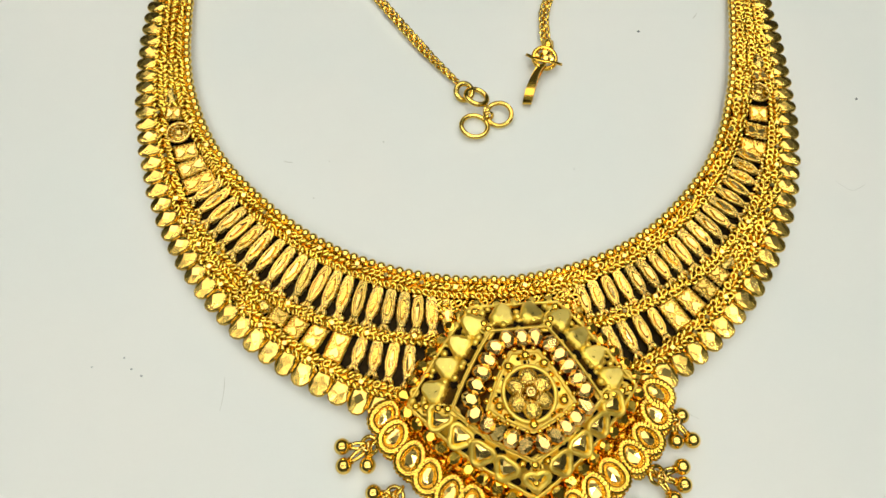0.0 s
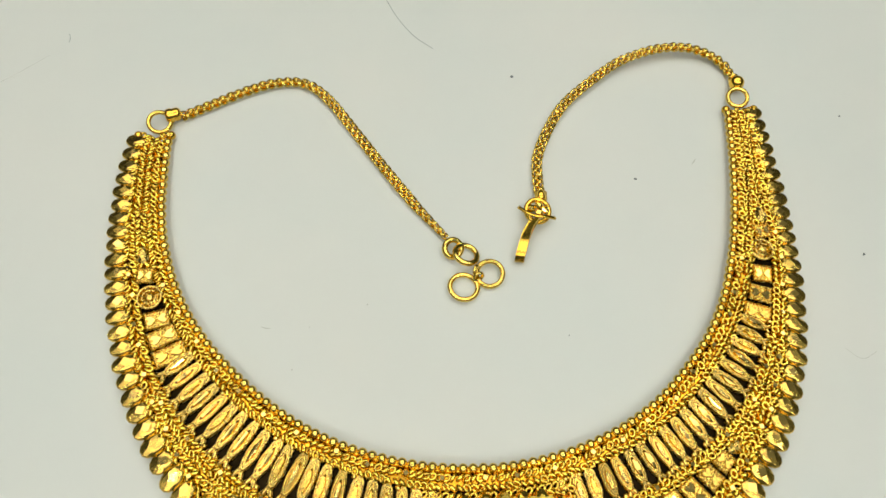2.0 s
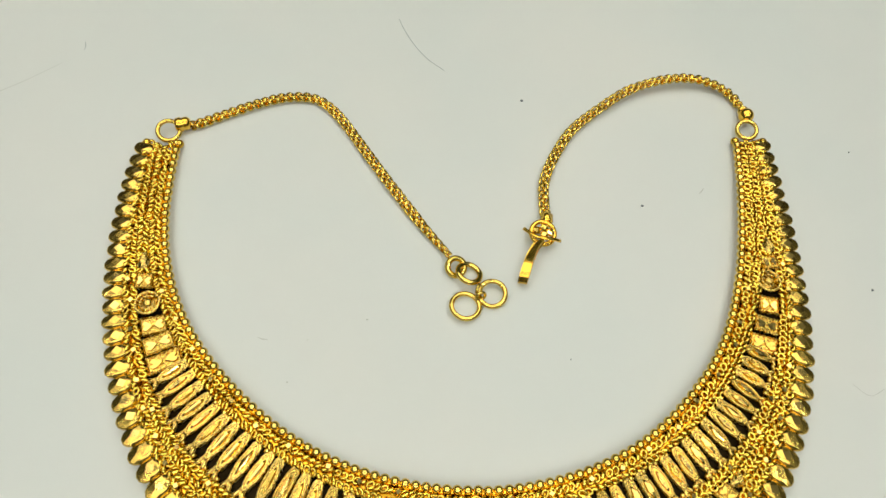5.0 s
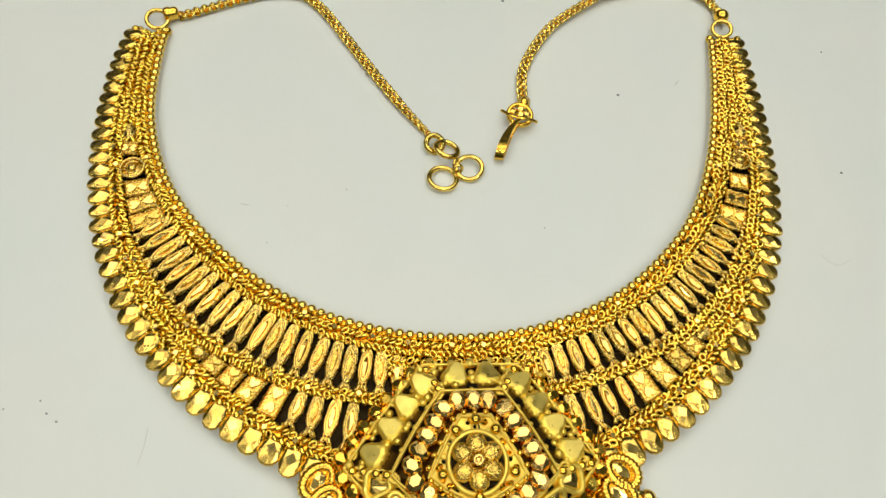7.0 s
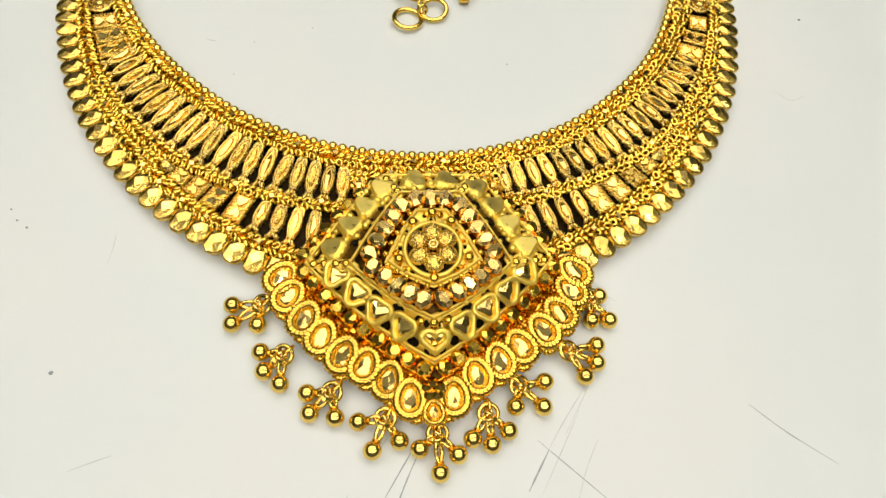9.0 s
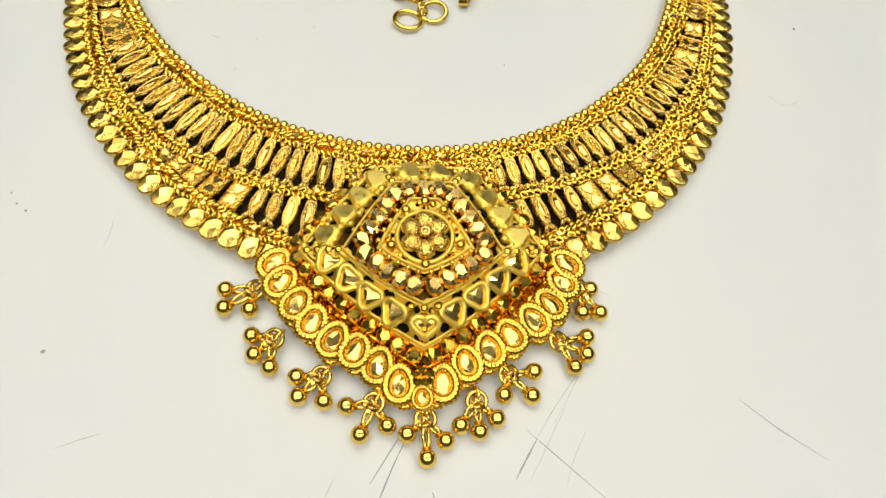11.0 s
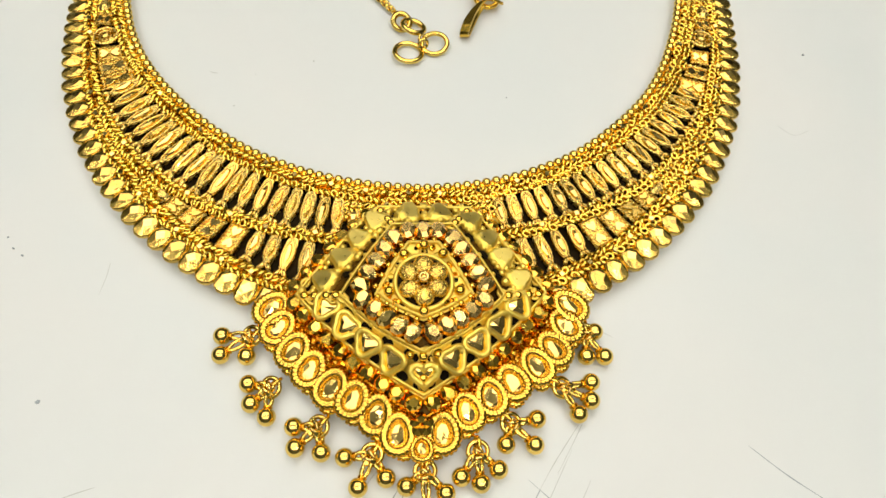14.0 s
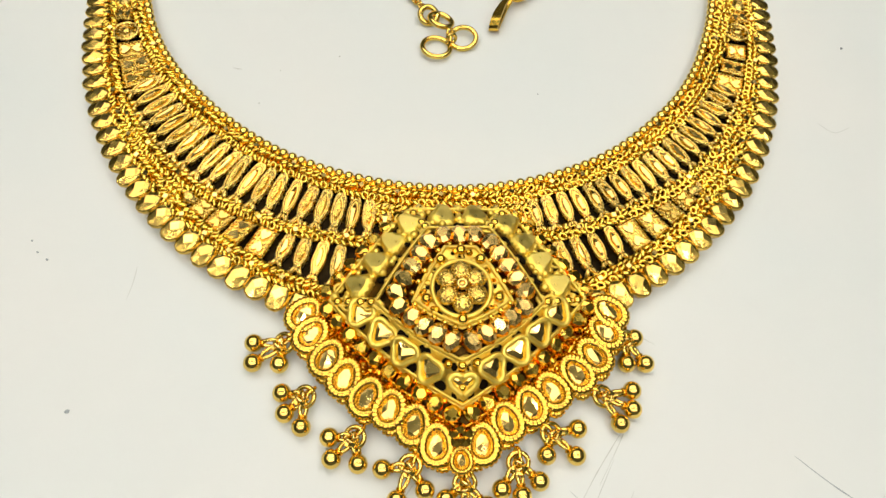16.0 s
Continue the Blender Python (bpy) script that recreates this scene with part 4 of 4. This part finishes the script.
for k in range(16):
    x, y, z, turn, fall = on_kite(2, 3, k % 5, rng.uniform(0.1, 0.9), 1.12 + rng.uniform(-0.04, 0.12), 0)
    piece("stud", EMBER_STUD if k % 3 == 0 else DARK_STUD, pendant, place(x, y, cz + 0.25, rng.uniform(0, 90), rng.uniform(0, 90), 0) @ Matrix.Diagonal((0.7, 0.7, 0.7, 1)))
for k in range(14):
    a = 2 * math.pi * (k + 0.5) / 14
    piece("wire_loop", LOOP, pendant, place(cx + 5.1 * math.cos(a) * 0.98, cy + 5.3 * math.sin(a), cz + 0.12, 0, 0, math.degrees(a)) @ Matrix.Diagonal((0.7, 0.7, 1, 1)))


# roped motifs round the pendant's lower edge
def motif_mesh(seed):
    """A comma of thick roped wire: an egg-shaped loop round a cut stone-like oval, its tail laid along one side."""
    r = random.Random(seed)
    egg = lambda t, w, h: (w * math.cos(t) * (1 + 0.14 * math.sin(t)), h * math.sin(t))
    loop = [(*egg(2 * math.pi * i / 96, 1.92, 2.5), 1.0) for i in range(96)]
    bm = tube(loop, 0.78, 9, True, None, 1.0, 0.13, 4)
    tail = [(-1.7 - 0.6 * math.sin(math.pi * q), -2.4 + 5.3 * q, 0.6) for q in [k / 44 for k in range(45)]]
    tail += [(-1.7 + 1.5 * q, 2.9 + 0.2 * math.sin(math.pi * q), 0.6) for q in [k / 12 for k in range(1, 13)]]
    tube(tail, 0.52, 7, False, bm, 1.0, 0.17, 4)
    tube([(*egg(2 * math.pi * i / 28, 1.36, 1.9), 1.22) for i in range(28)], 0.16, 6, True, bm)
    edge = len(bm.faces)
    rim = [(*egg(2 * math.pi * i / 14, 1.34, 1.9), 0) for i in range(14)]
    lean = r.uniform(-0.12, 0.12)
    hull([(x, y, 0.2) for x, y, _ in rim] + [(x * 0.97, y * 0.97, 1.0) for x, y, _ in rim]
         + [(x * 0.66, y * 0.66, 1.32 + lean * x) for x, y, _ in rim[::2]] + [(r.uniform(-0.2, 0.2), r.uniform(-0.5, 0.5), 1.42)], bm)
    me = finish(bm, "roped_motif", GOLD)
    me.materials.append(GOLD_FACET)
    for f in me.polygons:
        if f.index >= edge:
            f.material_index, f.use_smooth = 1, False
    return me


MOTIFS = [motif_mesh(k) for k in range(4)]
SPOTS = ((-24.0, 17.2), (-22.7, 13.9), (-20.0, 10.0), (-17.3, 6.8), (-14.0, 3.9), (-10.5, 1.9), (-6.9, -0.4), (-3.7, -3.4),
         (3.1, -3.5), (6.9, -0.3), (10.7, 1.9), (14.4, 4.0), (18.4, 6.7), (21.5, 9.4), (23.9, 13.2), (25.0, 16.7))
for k, (x, y) in enumerate(SPOTS):
    lean = (math.degrees(math.atan2(y - 15.0, x * 0.9)) + 270) % 360 - 180  # from straight down
    out = 180 + 0.45 * lean
    m = place(x * 0.975, y + 0.55, 1.75, 0, 0, out + rng.uniform(-8, 8)) @ place(0, 0, 0, rng.uniform(-7, 4), rng.uniform(-6, 6), 0) @ Matrix.Diagonal((-1.04 if x > 0 else 1.04, 1.06, 1, 1))
    piece("roped_motif", MOTIFS[k % 4], pendant, m)
bm = bmesh.new()
for k in range(5):
    a = radians(90 + 72 * k)
    hull([(0.95 * math.cos(a) + 0.75 * px, 0.95 * math.sin(a) + 0.75 * py, pz) for px, py, pz in [(c[0], c[1], z) for c in oval(1, 1, 8) for z in (0, 0.9)] + [(0, 0, 1.4)]], bm)
piece("drop_flower", finish(bm, "drop_flower", GOLD, False), pendant, place(-0.2, -1.9, 2.6) @ Matrix.Diagonal((1.15, 1.15, 1.1, 1)))
piece("roped_motif", MOTIFS[2], pendant, place(-0.2, -5.3, 2.0, 0, 0, 180) @ Matrix.Diagonal((0.72, 0.66, 0.9, 1)))
for x, y in ((-1.3, -3.7), (0.9, -3.7), (-0.2, -7.2)):
    piece("stud", stud_me, pendant, place(x, y, 2.4))

# ---- dangles: three balls on a ring ----
BALL = finish(ball_bm(1.42, 0, 28, 16), "ball", GOLD_BALL)
CAP = finish(tube(oval(0.55, 0.55, 14), 0.2, 6, True), "cap", GOLD_RICH)
DANGLES = (
    ((-26.3, 13.4), ((-31.0, 13.7), (-30.9, 10.5), (-26.9, 10.2))),
    ((-22.7, 4.9), ((-26.2, 5.7), (-25.6, 2.6), (-23.1, 0.5))),
    ((-15.3, -1.3), ((-19.0, -1.1), (-18.6, -4.2), (-14.8, -5.0))),
    ((-7.4, -5.6), ((-11.4, -5.8), (-9.4, -10.1), (-5.4, -8.9))),
    ((0.2, -8.2), ((-2.5, -10.2), (0.3, -13.8), (3.1, -11.3))),
    ((8.0, -5.6), ((5.4, -9.1), (8.2, -10.1), (10.9, -8.2))),
    ((13.2, -1.6), ((12.3, -4.6), (16.6, -4.8), (17.3, -0.9))),
    ((21.6, 3.8), ((23.8, -0.3), (26.0, 1.8), (26.4, 4.7))),
    ((26.6, 12.6), ((29.2, 8.9), (26.3, 9.0), (28.2, 13.2))),
)
RING = ring_mesh("dangle", 1.45, 0.38, GOLD_WIRE)
KNOT = finish(cut_bead(0.5, 0.5, 0.45, 91, 16), "knot", GOLD_WIRE, False)
for (ax, ay), balls in DANGLES:
    mx, my = sum(b[0] for b in balls) / 3 - ax, sum(b[1] for b in balls) / 3 - ay
    ang = math.degrees(math.atan2(my, mx))
    holder = piece("dangle", RING, necklace, place(ax, ay, 1.9, 0, 0, ang) @ place(0, 0, 0, 0, 24, 0), "ring with three round gold balls")
    inv = holder.matrix_basis.inverted()
    for bx, by in balls:
        piece("ball", BALL, holder, inv @ place(bx, by, 1.43))
        d = Vector((bx - ax, by - ay))
        L = d.length
        u = d / L
        e = math.degrees(math.atan2(d.y, d.x))
        piece("cap", CAP, holder, inv @ place(bx - u.x * 1.45, by - u.y * 1.45, 1.5, 0, 0, e) @ place(0, 0, 0, 0, 90, 0))
        s0, s1 = 0.7, max(1.2, L - 1.45)
        n = 12
        w = 0.42
        pts = []
        for k in range(n * 2):
            t = 2 * math.pi * k / (n * 2)
            mid, half = (s0 + s1) / 2, (s1 - s0) / 2
            pts.append((ax + u.x * (mid + half * math.cos(t)) - u.y * w * math.sin(t), ay + u.y * (mid + half * math.cos(t)) + u.x * w * math.sin(t), 1.75 + 0.35 * math.cos(t + 2)))
        piece("link", finish(tube(pts, 0.34, 7, True), "link", GOLD_WIRE), holder, inv.copy())
    for k in range(3):
        piece("link", finish(tube(oval(0.72, 0.55, 14), 0.26, 6, True), "link", GOLD_CUT), holder, inv @ place(ax + mx * 0.14 * (k - 0.6), ay + my * 0.14 * (k - 0.6), 2.2 + 0.2 * (k % 2), 40 + 50 * k, 20, ang + 60 * k))
    for k in range(5):
        t = radians(ang + 72 * k)
        piece("knot", KNOT, holder, inv @ place(ax + mx * 0.22 + 0.75 * math.cos(t), ay + my * 0.22 + 0.75 * math.sin(t), 2.1 + 0.25 * (k % 2), 30 * k, 20 * k, 0))
    base_x, base_y = ax - mx * 0.32, ay - my * 0.32
    piece("hanger", finish(tube(oval(0.95, 0.75, 16), 0.32, 7, True), "hanger", GOLD), holder, inv @ place(base_x, base_y, 2.1, 70, 0, ang))

# ---- chains, rings and clasp ----
def chain_link(flip):
    bm = bmesh.new()
    for s in (-1, 1):
        pts = [(0.66 * math.cos(t), s * 0.38 + 0.58 * math.sin(t), 0.55 * math.cos(t) * s * flip) for t in [2 * math.pi * i / 12 for i in range(12)]]
        tube(pts, 0.28, 6, True, bm)
    return finish(bm, "link", GOLD_WIRE, True)


LINK_A, LINK_B = chain_link(1), chain_link(-1)


def chain(name, ctrl, label, taper=False):
    pts = spline([(*c, 0.95)[:3] for c in ctrl], 0.92)
    n = len(pts)
    slim = lambda k: 1.0 if not taper else 0.6 + 0.4 * min(1.0, (n - 1 - k) / 14)
    # the core's deep orange paints shade inside the chain
    core = piece(name, finish(tube(pts, [0.5 * slim(k) for k in range(len(pts))], 6), name, GOLD_RICH), necklace, None, label)
    for k in range(len(pts) - 1):
        a, b = pts[k], pts[k + 1]
        d = b - a
        c = (a + b) / 2
        piece("link", LINK_A if k % 2 else LINK_B, core, place(c.x, c.y, c.z, 0, 0, math.degrees(math.atan2(d.y, d.x))) @ place(0, 0, 0, rng.uniform(-8, 8), rng.uniform(-6, 6), 0) @ Matrix.Diagonal((1, slim(k), slim(k), 1)))


chain("chain", ((-57.0, 121.2), (-55.5, 121.7), (-48.9, 124.7), (-42.9, 127.2), (-36.6, 128.8), (-30.3, 128.0), (-25.3, 123.0), (-19.4, 113.0), (-13.8, 103.4), (-8.4, 94.6), (-3.2, 87.2)), "woven gold chain ending in loose rings", True)
chain("chain", ((67.3, 124.0), (66.3, 126.8, 1.15), (63.15, 129.65, 1.8), (57.8, 131.6, 2.3), (50.75, 131.5, 2.4), (41.95, 128.9, 2.1), (34.45, 124.3, 1.6), (26.85, 118.3, 1.1), (21.9, 111.5), (18.6, 104.8), (17.7, 98.9), (17.6, 95.6)), "woven gold chain ending in a hook clasp")


def ring(name, x, y, z, r, wire, rx=0, ry=0, rz=0, label=""):
    return piece(name, ring_mesh(name, r, wire, GOLD_WIRE), necklace, place(x, y, z, rx, ry, rz), label)


ring("ring", -2.0, 84.3, 1.3, 1.75, 0.62, 24, 14, 0, "thick small gold ring")
ring("ring", 0.45, 82.7, 1.5, 2.3, 0.58, -12, 16, 0, "small gold ring")
ring("ring", 4.7, 78.3, 1.0, 2.6, 0.52, 8, -6, 0, "large round gold ring")
ring("ring", -0.75, 75.9, 0.9, 2.75, 0.52, -4, 5, 0, "large round gold ring")
ring("ring", 2.1, 79.0, 1.5, 1.0, 0.32, 70, 0, 60, "small gold jump ring")
ring("ring", 2.3, 77.6, 1.6, 0.9, 0.34, 70, 0, 15, "small gold jump ring")
ring("end_ring", -61.7, 119.4, 1.6, 2.3, 0.5, 14, 8, 0, "gold ring at the collar's end")
ring("end_ring", 66.8, 116.9, 1.6, 2.15, 0.5, 14, -8, 0, "gold ring at the collar's end")


def barrel(x, y, z, rz):
    """A short grooved collar that joins chain and ring."""
    bm = bmesh.new()
    prof = ((-1.6, 1.1), (-1.3, 1.55), (-0.3, 1.65), (0.1, 1.3), (0.4, 1.5), (1.2, 1.4), (1.7, 0.9))
    tube([(p, 0, 0) for p, _ in prof], [r for _, r in prof], 14, False, bm)
    return piece("connector", finish(bm, "connector", GOLD), necklace, place(x, y, z, 0, 0, rz), "polished gold connector")


barrel(-58.9, 121.0, 1.75, 14)
piece("connector", finish(ball_bm(1.75, 0, 18, 10), "connector", GOLD), necklace, place(67.6, 120.9, 1.8), "polished round gold connector")
ring("ring", 67.4, 122.4, 1.5, 0.9, 0.35, 60, 0, 0, "small gold jump ring")
for x, y in ((-65.9, 116.4), (-59.1, 115.9), (63.2, 113.9), (69.6, 113.6)):
    piece("end_bead", finish(ball_bm(0.95, 0, 14, 8), "end_bead", GOLD), necklace, place(x, y, 1.4))

# hook clasp: ring, bowed bar and a folded flat hook
clasp = piece("clasp", ring_mesh("clasp", 2.45, 0.54, GOLD), necklace, place(16.3, 91.8, 1.9, 10, 6, 0), "polished gold hook clasp with a crossbar")
inv = clasp.matrix_basis.inverted()
bar = spline([(12.4, 92.7, 2.4), (14.2, 90.5, 3.2), (16.0, 89.7, 3.4), (17.8, 89.7, 3.0), (19.6, 89.6, 2.2)], 0.7)
piece("crossbar", finish(tube(bar, 0.42, 6, False, None, 0.7), "crossbar", GOLD), clasp, inv)
piece("cuff", finish(tube([(17.65, 96.3, 2.0), (17.55, 95.4, 2.0), (17.35, 94.2, 2.2)], 1.3, 4, False, None, 0.7), "cuff", GOLD), clasp, inv)
for x, y, z in ((15.0, 92.2, 2.3), (16.6, 92.7, 2.5), (17.8, 91.6, 2.2), (16.3, 90.8, 3.0)):
    piece("claw", finish(cut_bead(0.95, 0.95, 0.75, int(x * 10), 18), "claw", GOLD_WIRE, False), clasp, inv @ place(x, y, z))


def hook_strip():
    """A flat strip that runs down from the bar, folds at the tip and returns beneath."""
    path = spline([(15.6, 89.3, 3.3), (14.4, 88.2, 3.1), (13.3, 86.6, 3.0), (12.2, 84.4, 3.0), (11.3, 82.1, 2.6), (10.9, 81.0, 1.6), (11.2, 81.6, 0.6), (12.2, 84.2, 0.55), (13.6, 87.4, 1.0), (15.2, 89.6, 2.0)], 0.5)
    bm = bmesh.new()
    rows = []
    n = len(path)
    for i, p in enumerate(path):
        t = (path[min(n - 1, i + 1)] - path[max(0, i - 1)]).normalized()
        s = Vector((0.92, -0.38, 0.35)).normalized()
        u = s.cross(t).normalized()
        w = 0.42 + 0.55 * min(1, i / (n * 0.32))
        rows.append([bm.verts.new(p + s * a * w + u * b) for a, b in ((-1, -0.2), (1, -0.2), (1, 0.2), (-1, 0.2))])
    for a, b in zip(rows, rows[1:]):
        for k in range(4):
            bm.faces.new((a[k], a[(k + 1) % 4], b[(k + 1) % 4], b[k]))
    bm.faces.new(rows[0])
    bm.faces.new(rows[-1][::-1])
    return finish(bm, "hook", GOLD, False)


piece("hook", hook_strip(), clasp, inv)
clasp.location.y -= 0.6 * MM  # shifts the clasp to fit the camera's view
